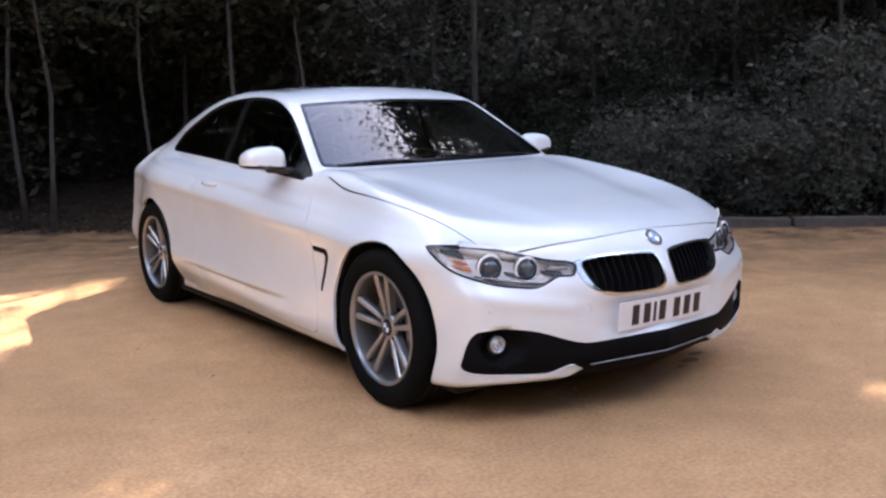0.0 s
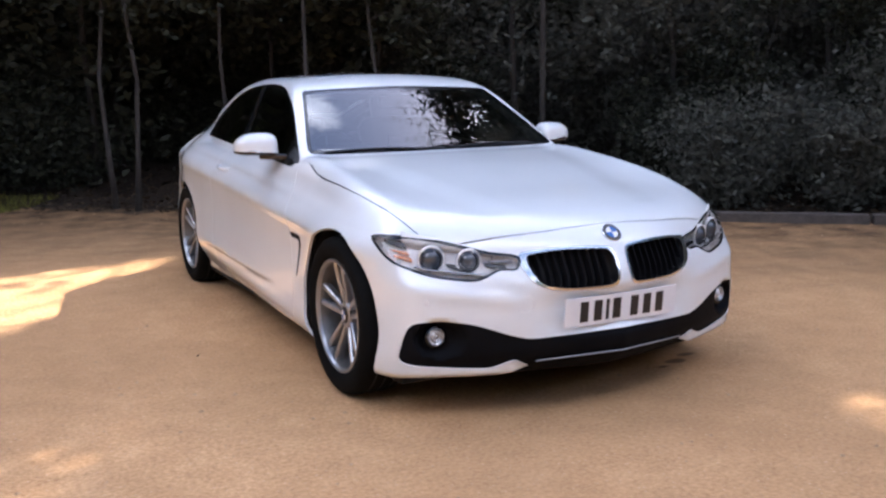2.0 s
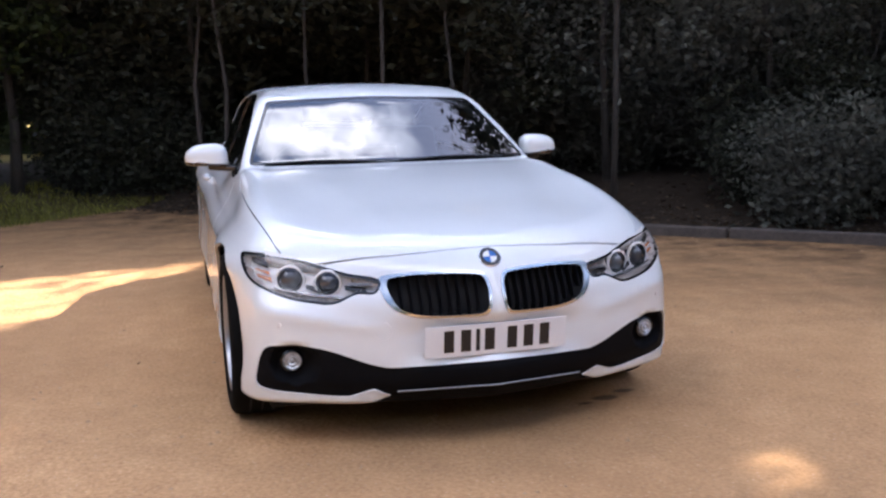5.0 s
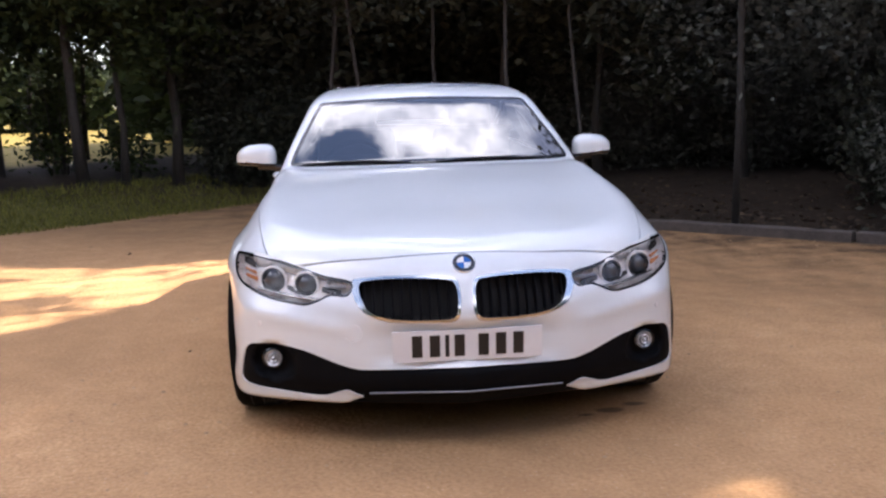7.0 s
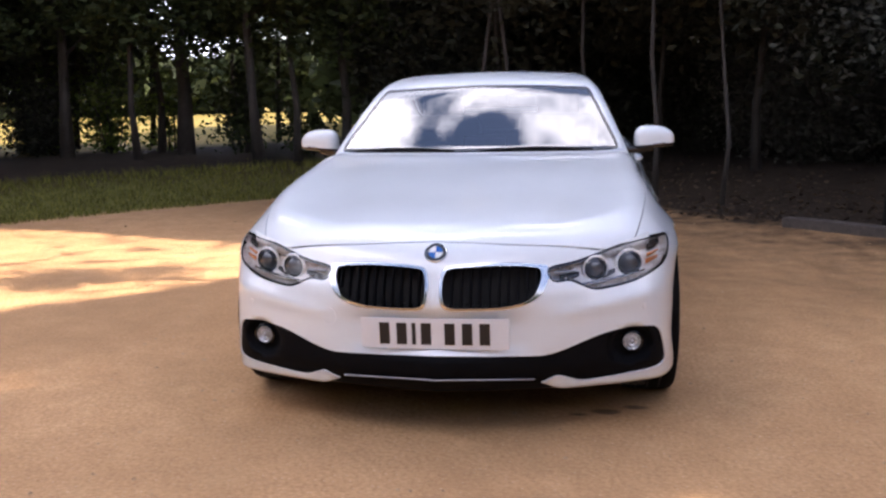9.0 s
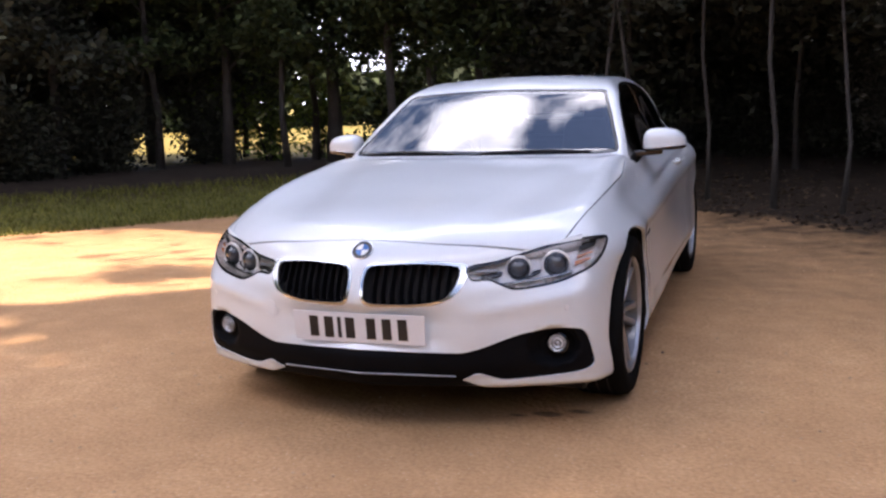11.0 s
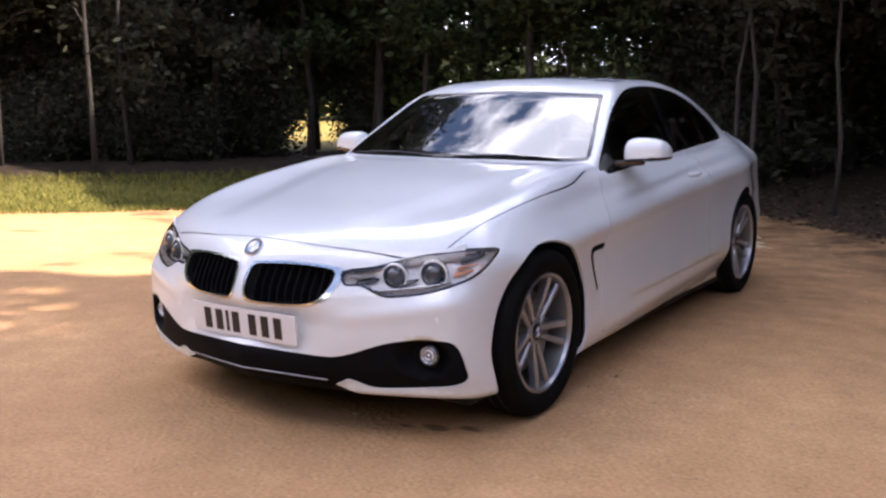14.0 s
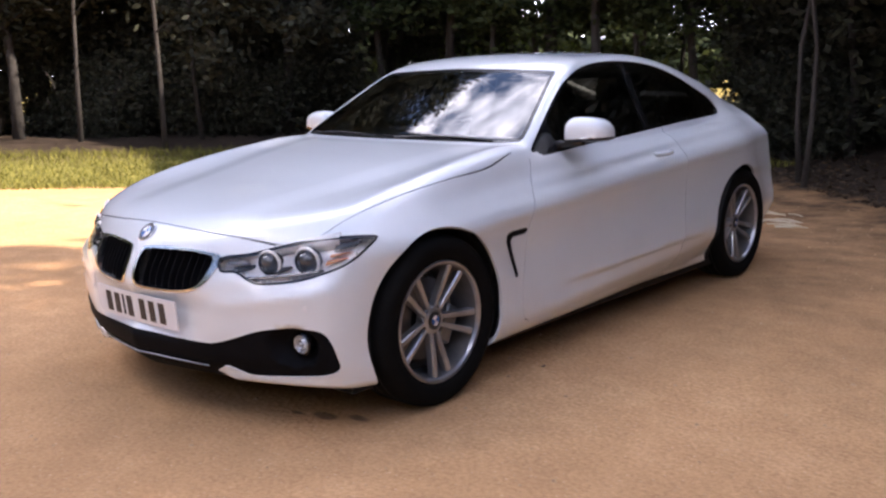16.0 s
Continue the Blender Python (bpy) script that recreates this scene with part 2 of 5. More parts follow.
def ground_material():
    m, n, l, b = shader("yard_and_banks")
    geo = n.new("ShaderNodeNewGeometry")
    xyz = n.new("ShaderNodeSeparateXYZ")
    l.new(geo.outputs["Position"], xyz.inputs[0])
    wob = math_of(n, l, "MULTIPLY", math_of(n, l, "SUBTRACT", noise_of(n, l, 1.3, 6, 0.65), 0.5), 0.7)

    def past(edge, soft):
        a = math_of(n, l, "ADD", math_of(n, l, "MULTIPLY", xyz.outputs[0], edge[0]), math_of(n, l, "MULTIPLY", xyz.outputs[1], edge[1]))
        d = math_of(n, l, "ADD", math_of(n, l, "SUBTRACT", a, edge[2]), wob)
        k = math_of(n, l, "DIVIDE", d, soft)
        k.node.use_clamp = True
        return k

    big, mid, fine = noise_of(n, l, 0.45, 5), noise_of(n, l, 5.0, 6, 0.7), noise_of(n, l, 55.0, 3, 0.7)
    sand = ramp_of(n, l, mid, [(0.32, (0.43, 0.222, 0.092)), (0.5, (0.56, 0.303, 0.130)), (0.68, (0.70, 0.408, 0.196))])
    sand = mix_of(n, l, 0.5, sand, ramp_of(n, l, fine, [(0.32, (0.30, 0.162, 0.076)), (0.68, (0.78, 0.49, 0.26))]))
    sand = mix_of(n, l, ramp_of(n, l, big, [(0.40, (0.05, 0.05, 0.05)), (0.66, (0.62, 0.62, 0.62))]), sand, (0.36, 0.198, 0.092))
    grit = n.new("ShaderNodeTexVoronoi")
    grit.inputs["Scale"].default_value = 42
    co = n.new("ShaderNodeTexCoord")
    l.new(co.outputs["Object"], grit.inputs["Vector"])
    sand = mix_of(n, l, ramp_of(n, l, grit.outputs["Distance"], [(0.0, (0.6, 0.6, 0.6)), (0.25, (0, 0, 0))]), sand, ramp_of(n, l, grit.outputs["Color"], [(0.2, (0.20, 0.125, 0.075)), (0.8, (0.74, 0.53, 0.36))]))
    # three small dark spots set into the sand colour
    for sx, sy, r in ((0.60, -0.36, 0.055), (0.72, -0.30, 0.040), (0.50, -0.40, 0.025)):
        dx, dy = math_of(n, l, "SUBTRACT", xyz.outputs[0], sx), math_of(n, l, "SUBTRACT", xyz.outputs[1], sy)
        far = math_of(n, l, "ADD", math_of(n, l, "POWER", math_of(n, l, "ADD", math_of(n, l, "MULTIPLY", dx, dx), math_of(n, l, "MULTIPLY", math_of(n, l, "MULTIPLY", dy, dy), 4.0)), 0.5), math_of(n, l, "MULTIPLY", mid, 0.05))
        dark_spot = math_of(n, l, "DIVIDE", math_of(n, l, "SUBTRACT", r + 0.045, far), 0.03)
        dark_spot.node.use_clamp = True
        sand = mix_of(n, l, math_of(n, l, "MULTIPLY", dark_spot, 0.75), sand, (0.10, 0.062, 0.035))
    turf = ramp_of(n, l, mid, [(0.3, (0.075, 0.070, 0.018)), (0.55, (0.16, 0.148, 0.038)), (0.8, (0.23, 0.185, 0.058))])
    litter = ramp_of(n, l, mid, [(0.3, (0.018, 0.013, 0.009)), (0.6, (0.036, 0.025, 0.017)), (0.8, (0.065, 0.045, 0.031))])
    c = mix_of(n, l, past(EDGE_GRASS, 0.12), sand, turf)
    # past 1.5 m the bank darkens to litter, tree shade painted in
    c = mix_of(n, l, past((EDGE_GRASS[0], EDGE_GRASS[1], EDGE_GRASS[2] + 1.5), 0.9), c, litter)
    # fallen leaves towards the wood, with tree shade painted into the sand
    litter_and_shade = math_of(n, l, "MULTIPLY", past((EDGE_WOOD[0], EDGE_WOOD[1], EDGE_WOOD[2] - 3.4), 3.4), ramp_of(n, l, noise_of(n, l, 2.6, 8, 0.7), [(0.36, (0.42, 0.42, 0.42)), (0.62, (0.95, 0.95, 0.95))]))
    c = mix_of(n, l, litter_and_shade, c, litter)
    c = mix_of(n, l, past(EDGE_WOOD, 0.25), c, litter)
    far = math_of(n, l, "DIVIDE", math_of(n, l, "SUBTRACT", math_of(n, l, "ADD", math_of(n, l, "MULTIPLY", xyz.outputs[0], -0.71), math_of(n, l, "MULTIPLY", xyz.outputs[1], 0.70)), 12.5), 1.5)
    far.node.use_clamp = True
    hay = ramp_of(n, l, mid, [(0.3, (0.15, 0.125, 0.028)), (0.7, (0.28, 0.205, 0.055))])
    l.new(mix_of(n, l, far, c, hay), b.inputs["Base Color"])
    b.inputs["Roughness"].default_value, b.inputs["Specular IOR Level"].default_value = 0.95, 0.15
    bump_of(n, l, b, math_of(n, l, "ADD", math_of(n, l, "MULTIPLY", fine, 0.5), math_of(n, l, "ADD", math_of(n, l, "MULTIPLY", mid, 0.35), math_of(n, l, "MULTIPLY", grit.outputs["Distance"], 0.6))), 0.4, 0.02)
    return m


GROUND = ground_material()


# ---- helpers for meshes ----
def mesh_of(name, verts, faces, material, normals=None, smooth=True):
    me = bpy.data.meshes.new(name)
    me.from_pydata([tuple(v) for v in verts], [], [tuple(int(i) for i in f) for f in faces])
    me.materials.append(material)
    if smooth:
        me.polygons.foreach_set("use_smooth", np.ones(len(me.polygons), bool))
    me.update()
    if normals is not None:
        me.normals_split_custom_set_from_vertices([tuple(v) for v in normals])
    return me


def part(name, bm, material, parent=None, label="", smooth=True, bevel=0.0):
    """Links a bmesh (or a mesh) as one object under a thing or a part."""
    if isinstance(bm, bmesh.types.BMesh):
        me = bpy.data.meshes.new(name)
        bmesh.ops.recalc_face_normals(bm, faces=bm.faces)
        bm.to_mesh(me)
        bm.free()
        me.materials.append(material)
        if smooth:
            me.polygons.foreach_set("use_smooth", np.ones(len(me.polygons), bool))
            me.set_sharp_from_angle(angle=radians(35))
    else:
        me = bm
    ob = new(name, me)
    if parent:
        ob.parent = parent
    if label:
        ob["label"] = label
    if bevel:
        mod = ob.modifiers.new("bevel", "BEVEL")
        mod.width, mod.segments, mod.limit_method = bevel, 2, "ANGLE"
    return ob


def box(bm, size, at, turn=(0, 0, 0)):
    m = pose(*at, *turn) @ Matrix.Diagonal((*size, 1))
    return bmesh.ops.create_cube(bm, size=1, matrix=m)["verts"]


def tube_into(verts, faces, line, radii, n=6):
    """A round tapered tube along a line of points, added to lists."""
    base = len(verts)
    line = [Vector(p) for p in line]
    for i, p in enumerate(line):
        d = (line[min(i + 1, len(line) - 1)] - line[max(i - 1, 0)]).normalized()
        a = d.orthogonal().normalized() if abs(d.z) < 0.9 else Vector((1, 0, 0)).cross(d).normalized()
        c = d.cross(a)
        for k in range(n):
            w = 2 * math.pi * k / n
            verts.append(p + radii[i] * (math.cos(w) * a + math.sin(w) * c))
    for i in range(len(line) - 1):
        for k in range(n):
            q, r = base + i * n + k, base + i * n + (k + 1) % n
            faces.append((q, r, r + n, q + n))
    faces.append(tuple(base + k for k in range(n))[::-1])
    faces.append(tuple(base + (len(line) - 1) * n + k for k in range(n)))


def spin(bm, ring, n=48):
    """Turns a closed ring of (radius, x) points round the x axis."""
    rows = []
    for k in range(n):
        w = 2 * math.pi * k / n
        rows.append([bm.verts.new((x, r * math.cos(w), r * math.sin(w))) for r, x in ring])
    for k in range(n):
        a, b = rows[k], rows[(k + 1) % n]
        for i in range(len(ring)):
            j = (i + 1) % len(ring)
            bm.faces.new((a[i], a[j], b[j], b[i]))
# ---- the car's body as a smooth solid: below zero inside ----
def curve(t, knots):
    """A smooth curve through a few (place, value) knots, flat beyond its ends."""
    k = np.array(knots, float)
    x, v = k[:, 0], k[:, 1]
    h, dv = np.diff(x), np.diff(v)
    s = dv / h
    m = np.empty_like(v)
    m[1:-1] = (s[:-1] * h[1:] + s[1:] * h[:-1]) / (h[1:] + h[:-1])
    m[0], m[-1] = s[0], s[-1]
    t = np.clip(t, x[0], x[-1])
    i = np.clip(np.searchsorted(x, t) - 1, 0, len(h) - 1)
    u = (t - x[i]) / h[i]
    return (v[i] * (1 + 2 * u) * (1 - u) ** 2 + h[i] * m[i] * u * (1 - u) ** 2
            + v[i + 1] * u * u * (3 - 2 * u) + h[i] * m[i + 1] * u * u * (u - 1))


def smax(a, b, k):
    h = np.maximum(k - np.abs(a - b), 0) / k
    return np.maximum(a, b) + h * h * k / 4


def smin(a, b, k):
    return -smax(-a, -b, k)


def bump(t, w):
    return np.exp(-(t / w) ** 2)


def step(t, a, b):
    u = np.clip((t - a) / (b - a), 0, 1)
    return u * u * (3 - 2 * u)


# heights of bonnet, shoulder and boot along the middle
DECK = [(-0.85, 0.594), (-0.75, 0.643), (-0.68, 0.681), (-0.58, 0.718), (-0.4, 0.760), (-0.1, 0.811), (0.3, 0.880), (0.65, 0.922), (1.2, 0.918), (2, 0.927), (2.7, 0.948), (3.1, 0.968), (3.5, 0.992), (3.8, 0.985)]
# half width of the car along its length
PLAN = [(-0.8, 0.793), (-0.5, 0.831), (-0.25, 0.872), (0, 0.898), (0.4, 0.889), (0.9, 0.888), (1.6, 0.880), (2.2, 0.884), (2.7, 0.870), (3.1, 0.793), (3.5, 0.747), (3.85, 0.700)]
# how far the side draws in, by height over the shoulder crease
FLANK = [(-0.6, -0.088), (-0.53, -0.044), (-0.47, -0.012), (-0.41, -0.004), (-0.36, -0.009), (-0.28, -0.016), (-0.15, -0.023), (-0.06, -0.019), (-0.012, -0.014), (0.015, -0.025), (0.06, -0.060), (0.1, -0.090), (0.18, -0.126), (0.26, -0.144), (0.4, -0.268)]
# the front seen from the side, along the middle
NOSE = [(0.1, -0.602), (0.16, -0.660), (0.2, -0.707), (0.24, -0.736), (0.32, -0.751), (0.44, -0.750), (0.52, -0.745), (0.6, -0.708), (0.66, -0.675), (0.72, -0.624), (0.8, -0.493)]
# the front seen from above
BOW = [(0, -0.014), (0.2, 0.020), (0.4, 0.070), (0.55, 0.124), (0.68, 0.182), (0.76, 0.224), (0.82, 0.264), (0.87, 0.350), (0.92, 0.580)]
ROOF = [(0.9, 1.197), (1.15, 1.299), (1.4, 1.319), (1.75, 1.335), (2, 1.336), (2.3, 1.300), (2.6, 1.231), (2.9, 1.164), (3.15, 1.084), (3.4, 0.979), (3.6, 0.901)]
CABIN = [(0.5, 0.707), (0.9, 0.747), (1.3, 0.735), (1.8, 0.733), (2.3, 0.733), (2.7, 0.691), (3, 0.622), (3.4, 0.500)]


SHAPE = dict(screen=0.609, screen_bow=0.163, screen_slope=1.687, screen_belly=0.158, lean=0.458, lean_more=-0.108, roof_fall=0.028, bonnet_fall=0.012, wing=0.033, tail=3.525, tail_bow=0.211, tail_under=-0.317, lift=0.126)


def crease(y):
    return curve(y, [(-0.6, 0.62), (0.0, 0.655), (0.6, 0.69), (1.6, 0.755), (2.6, 0.815), (3.5, 0.85)])


def lower_body(x, y, z):
    g = curve(y, DECK) - SHAPE["bonnet_fall"] * (x / 0.75) ** 2 - 0.05 * np.maximum(x - 0.62, 0) * step(y, 0.2, -0.3)
    # bonnet: raised middle between two soft ridges that open towards the cabin
    ridge = 0.30 + 0.20 * (y + 0.6)
    g = g + 0.009 * step(x, ridge + 0.10, ridge - 0.08) * step(y, -0.72, -0.4) * step(y, 0.9, 0.5)
    # wings rise beside the bonnet
    g = g + SHAPE["wing"] * bump(x - 0.80, 0.17) * step(y, -0.45, -0.05) * step(y, 1.0, 0.5)
    g = g - 0.035 * (x / 0.7) ** 2 * step(y, 2.7, 3.2)
    top = (z - g) * 0.97
    w = curve(y, PLAN) + curve(z - crease(y), FLANK)
    # flared arches
    for a in (0.0, 2.81):
        r = np.sqrt((y - a) ** 2 + (z - 0.325) ** 2)
        w = w + 0.010 * bump(r - 0.36, 0.09) * step(z, 0.30, 0.45)
    # crease low on the door
    low = 0.318 + 0.022 * (y - 0.4)
    w = w - 0.009 * step(low - z, -0.004, 0.014) * step(low - z, 0.085, 0.02) * step(y, 0.45, 0.8) * step(y, 2.3, 1.9)
    # pressed shoulder line through the door handle
    r = z - (0.767 + 0.0775 * (y - 0.77) - 0.0075 * np.maximum(y - 1.2, 0) ** 2)
    w = w + (0.0080 * bump(r - 0.016, 0.021) - 0.0040 * bump(r + 0.014, 0.020)) * step(y, 0.35, 1.3) * step(y, 3.45, 3.1)
    side = x - w
    lift = 1 + SHAPE["lift"] * step(z, 0.46, 0.64)
    # the painted lip under the lower grille stands out
    lip = 0.028 * bump(z - 0.180, 0.022) * step(x, 0.36, 0.44)
    # flat recess for the plate, and a pocket for each fog lamp
    dent = 0.040 * step(x, 0.42, 0.14) * step(z, 0.50, 0.41) * step(z, 0.295, 0.36)
    dent = dent + 0.050 * step(np.hypot(x - 0.682, 1.15 * (z - 0.324)), 0.090, 0.048)
    # a fold sweeps from under the lamp towards the grille
    fold = z - (0.452 + 0.23 * np.maximum(x - 0.42, 0) ** 1.25)
    dent = dent - (0.0055 * bump(fold, 0.026) - 0.004 * bump(fold - 0.050, 0.030)) * step(x, 0.34, 0.46) * step(x, 0.84, 0.74)
    front = (curve(z, NOSE) + dent - lip + curve(x, BOW) * lift - y) * 0.85
    rear = y - (SHAPE["tail"] - SHAPE["tail_bow"] * (x / 0.85) ** 2 - SHAPE["tail_under"] * np.maximum(0.85 - z, 0) - 0.65 * np.maximum(z - 0.76, 0))
    base = 0.155 + 0.05 * step(y, 2.9, 3.8) - 0.006 * step(y, -0.3, -0.6) - z
    f = smax(top, side, 0.09)
    f = smax(f, front, 0.055 + 0.02 * step(x, 0.5, 0.8))
    f = smax(f, rear, 0.06)
    return smax(f, base, 0.03)


def cabin(x, y, z):
    screen = (SHAPE["screen"] + SHAPE["screen_bow"] * x * x + (z - 0.90) * SHAPE["screen_slope"] - SHAPE["screen_belly"] * (z - 0.92) * (1.25 - z) - y) * 0.52
    roof = (z - (curve(y, ROOF) - SHAPE["roof_fall"] * (x / 0.55) ** 2)) * 0.95
    side = (x - (curve(y, CABIN) - SHAPE["lean"] * (z - 0.90) - SHAPE["lean_more"] * np.maximum(z - 0.90, 0) ** 2)) * 0.87
    f = smax(screen, side, 0.035)
    f = smax(f, roof, 0.085)
    return smax(smax(f, y - 3.55, 0.05), 0.7 - z, 0.02)


def body(x, y, z):
    x = np.sqrt(x * x + 1e-6)
    return smin(lower_body(x, y, z), cabin(x, y, z), 0.010 + 0.022 * step(x, 0.70, 0.62) + 0.13 * step(y, 2.45, 3.0))


def slope(p, e=0.0015):
    """Outward unit normals of the body at the points p."""
    g = np.empty_like(p)
    for i in range(3):
        d = np.zeros(3)
        d[i] = e
        q, r = p + d, p - d
        g[:, i] = body(q[:, 0], q[:, 1], q[:, 2]) - body(r[:, 0], r[:, 1], r[:, 2])
    return g / np.maximum(np.linalg.norm(g, axis=1, keepdims=True), 1e-12)


def settle(p, turns=4):
    """Points drawn onto the body's skin."""
    p = p.copy()
    e = 0.0015
    for _ in range(turns):
        g = np.empty_like(p)
        for i in range(3):
            d = np.zeros(3)
            d[i] = e
            q, r = p + d, p - d
            g[:, i] = (body(q[:, 0], q[:, 1], q[:, 2]) - body(r[:, 0], r[:, 1], r[:, 2])) / (2 * e)
        v = body(p[:, 0], p[:, 1], p[:, 2])
        p -= g * np.clip(v / np.maximum((g * g).sum(1), 0.05), -0.03, 0.03)[:, None]
    return p


def skin(h=0.02):
    """The body's skin as quads."""
    lo, hi = np.array([-1.0 + h / 2, -0.84, 0.08]), np.array([1.0, 3.96, 1.42])
    n = np.ceil((hi - lo) / h).astype(int) + 1
    n[0] += n[0] % 2
    ax = [(np.arange(n[0]) - (n[0] - 1) / 2) * h, lo[1] + np.arange(n[1]) * h, lo[2] + np.arange(n[2]) * h]
    f = body(ax[0][:, None, None], ax[1][None, :, None], ax[2][None, None, :])
    s = f < 0
    cell = np.zeros(tuple(n - 1), bool)
    acc, cnt = np.zeros((*(n - 1), 3)), np.zeros(tuple(n - 1))
    faces = []
    for a in range(3):
        b, c = (a + 1) % 3, (a + 2) % 3
        lo_s = [slice(None)] * 3
        hi_s = [slice(None)] * 3
        lo_s[a], hi_s[a] = slice(0, -1), slice(1, None)
        i = np.argwhere(s[tuple(lo_s)] != s[tuple(hi_s)])
        j = i.copy()
        j[:, a] += 1
        f0, f1 = f[tuple(i.T)], f[tuple(j.T)]
        t = f0 / (f0 - f1)
        p = np.stack([ax[k][i[:, k]] for k in range(3)], 1)
        p[:, a] += t * h
        ok = (i[:, b] > 0) & (i[:, c] > 0) & (i[:, b] < n[b] - 1) & (i[:, c] < n[c] - 1)
        i, p, f0 = i[ok], p[ok], f0[ok]
        quad = []
        for db, dc in ((0, 0), (1, 0), (1, 1), (0, 1)):
            q = i.copy()
            q[:, b] -= db
            q[:, c] -= dc
            np.add.at(acc, tuple(q.T), p)
            np.add.at(cnt, tuple(q.T), 1)
            quad.append(np.ravel_multi_index(tuple(q.T), tuple(n - 1)))
        quad = np.stack(quad, 1)
        flip = f0 > 0
        quad[flip] = quad[flip][:, ::-1]
        faces.append(quad)
    faces = np.concatenate(faces)
    used = np.unique(faces)
    pos = acc.reshape(-1, 3)[used] / cnt.reshape(-1)[used][:, None]
    return settle(pos), np.searchsorted(used, faces)
# ---- the car: its skin is cut along outlines into panels, panes and trims ----
class Skin:
    def __init__(self, h):
        p, f = skin(h)
        c = p[f].mean(1)
        self.v = [tuple(q) for q in p]
        self.f = [list(q) for q in f[c[:, 0] > 0]]        # one half; the other is its mirror image

    def middles(self):
        v = np.array(self.v)
        size = np.array([len(q) for q in self.f])
        every = np.array([i for q in self.f for i in q])
        return np.add.reduceat(v[every], np.concatenate([[0], np.cumsum(size)[:-1]]), axis=0) / size[:, None]

    def cut(self, line, proj, near, closed=True):
        """Cuts the faces that near() picks along a line drawn in the projection proj."""
        line = [np.array(p, float) for p in line]
        lo, hi = np.min(line, 0) - 0.03, np.max(line, 0) + 0.03
        p2 = {}

        def flat(i):
            if i not in p2:
                p2[i] = proj(self.v[i])
            return p2[i]

        mid = self.middles()
        ok = near(mid)
        todo, rest = [], []
        for i, q in enumerate(self.f):
            if ok[i]:
                a = [flat(k) for k in q]
                u, w = [k[0] for k in a], [k[1] for k in a]
                if max(u) > lo[0] and min(u) < hi[0] and max(w) > lo[1] and min(w) < hi[1]:
                    todo.append(q)
                    continue
            rest.append(q)
        segs = list(zip(line, line[1:] + line[:1])) if closed else list(zip(line, line[1:]))
        for a, b in segs:
            d = b - a
            n = np.array([-d[1], d[0]]) / (np.linalg.norm(d) + 1e-12)
            s_lo, s_hi = np.minimum(a, b) - 0.001, np.maximum(a, b) + 0.001
            made, out = {}, []
            for q in todo:
                e = [flat(k) for k in q]
                u, w = [k[0] for k in e], [k[1] for k in e]
                if max(u) < s_lo[0] or min(u) > s_hi[0] or max(w) < s_lo[1] or min(w) > s_hi[1]:
                    out.append(q)
                    continue
                s = [(k[0] - a[0]) * n[0] + (k[1] - a[1]) * n[1] for k in e]
                if min(s) > -2e-4 or max(s) < 2e-4:
                    out.append(q)
                    continue
                one, two = [], []
                for k in range(len(q)):
                    i, j, si, sj = q[k], q[(k + 1) % len(q)], s[k], s[(k + 1) % len(q)]
                    if abs(si) < 2e-4:
                        one.append(i)
                        two.append(i)
                    else:
                        (one if si > 0 else two).append(i)
                    if abs(si) >= 2e-4 and abs(sj) >= 2e-4 and (si > 0) != (sj > 0):
                        key = (min(i, j), max(i, j))
                        if key not in made:
                            t = si / (si - sj)
                            made[key] = len(self.v)
                            self.v.append(tuple(self.v[i][m] + t * (self.v[j][m] - self.v[i][m]) for m in range(3)))
                        one.append(made[key])
                        two.append(made[key])
                out += [r for r in (one, two) if len(r) > 2]
            todo = out
        self.f = rest + todo


def smooth_line(pts, closed=True, n=4):
    """A rounder line through the points."""
    p = [np.array(q, float) for q in pts]
    k = len(p)
    out = []
    for i in range(k if closed else k - 1):
        a, b, c, d = (p[(i + j) % k] if closed else p[min(max(i + j, 0), k - 1)] for j in (-1, 0, 1, 2))
        for s in range(n):
            t = s / n
            out.append(0.5 * (2 * b + (c - a) * t + (2 * a - 5 * b + 4 * c - d) * t * t + (3 * b - a - 3 * c + d) * t ** 3))
    return out if closed else out + [p[-1]]


def inset(line, by):
    """A closed outline moved inwards."""
    p = np.array(line)
    area = 0.5 * np.sum(p[:, 0] * np.roll(p[:, 1], -1) - p[:, 1] * np.roll(p[:, 0], -1))
    d = np.roll(p, -1, 0) - np.roll(p, 1, 0)
    n = np.stack([-d[:, 1], d[:, 0]], 1)
    n /= np.linalg.norm(n, axis=1, keepdims=True) + 1e-12
    return list(p + by * n * (1 if area > 0 else -1))


def beside(line, by):
    p = np.array(line)
    d = np.gradient(p, axis=0)
    n = np.stack([-d[:, 1], d[:, 0]], 1)
    n /= np.linalg.norm(n, axis=1, keepdims=True) + 1e-12
    return list(p + by * n)


def within(p2, poly):
    hit = np.zeros(len(p2), bool)
    q = np.array(poly)
    for a, b in zip(q, np.roll(q, -1, 0)):
        cross = (a[1] > p2[:, 1]) != (b[1] > p2[:, 1])
        hit ^= cross & (p2[:, 0] < (b[0] - a[0]) * (p2[:, 1] - a[1]) / (b[1] - a[1] + 1e-12) + a[0])
    return hit


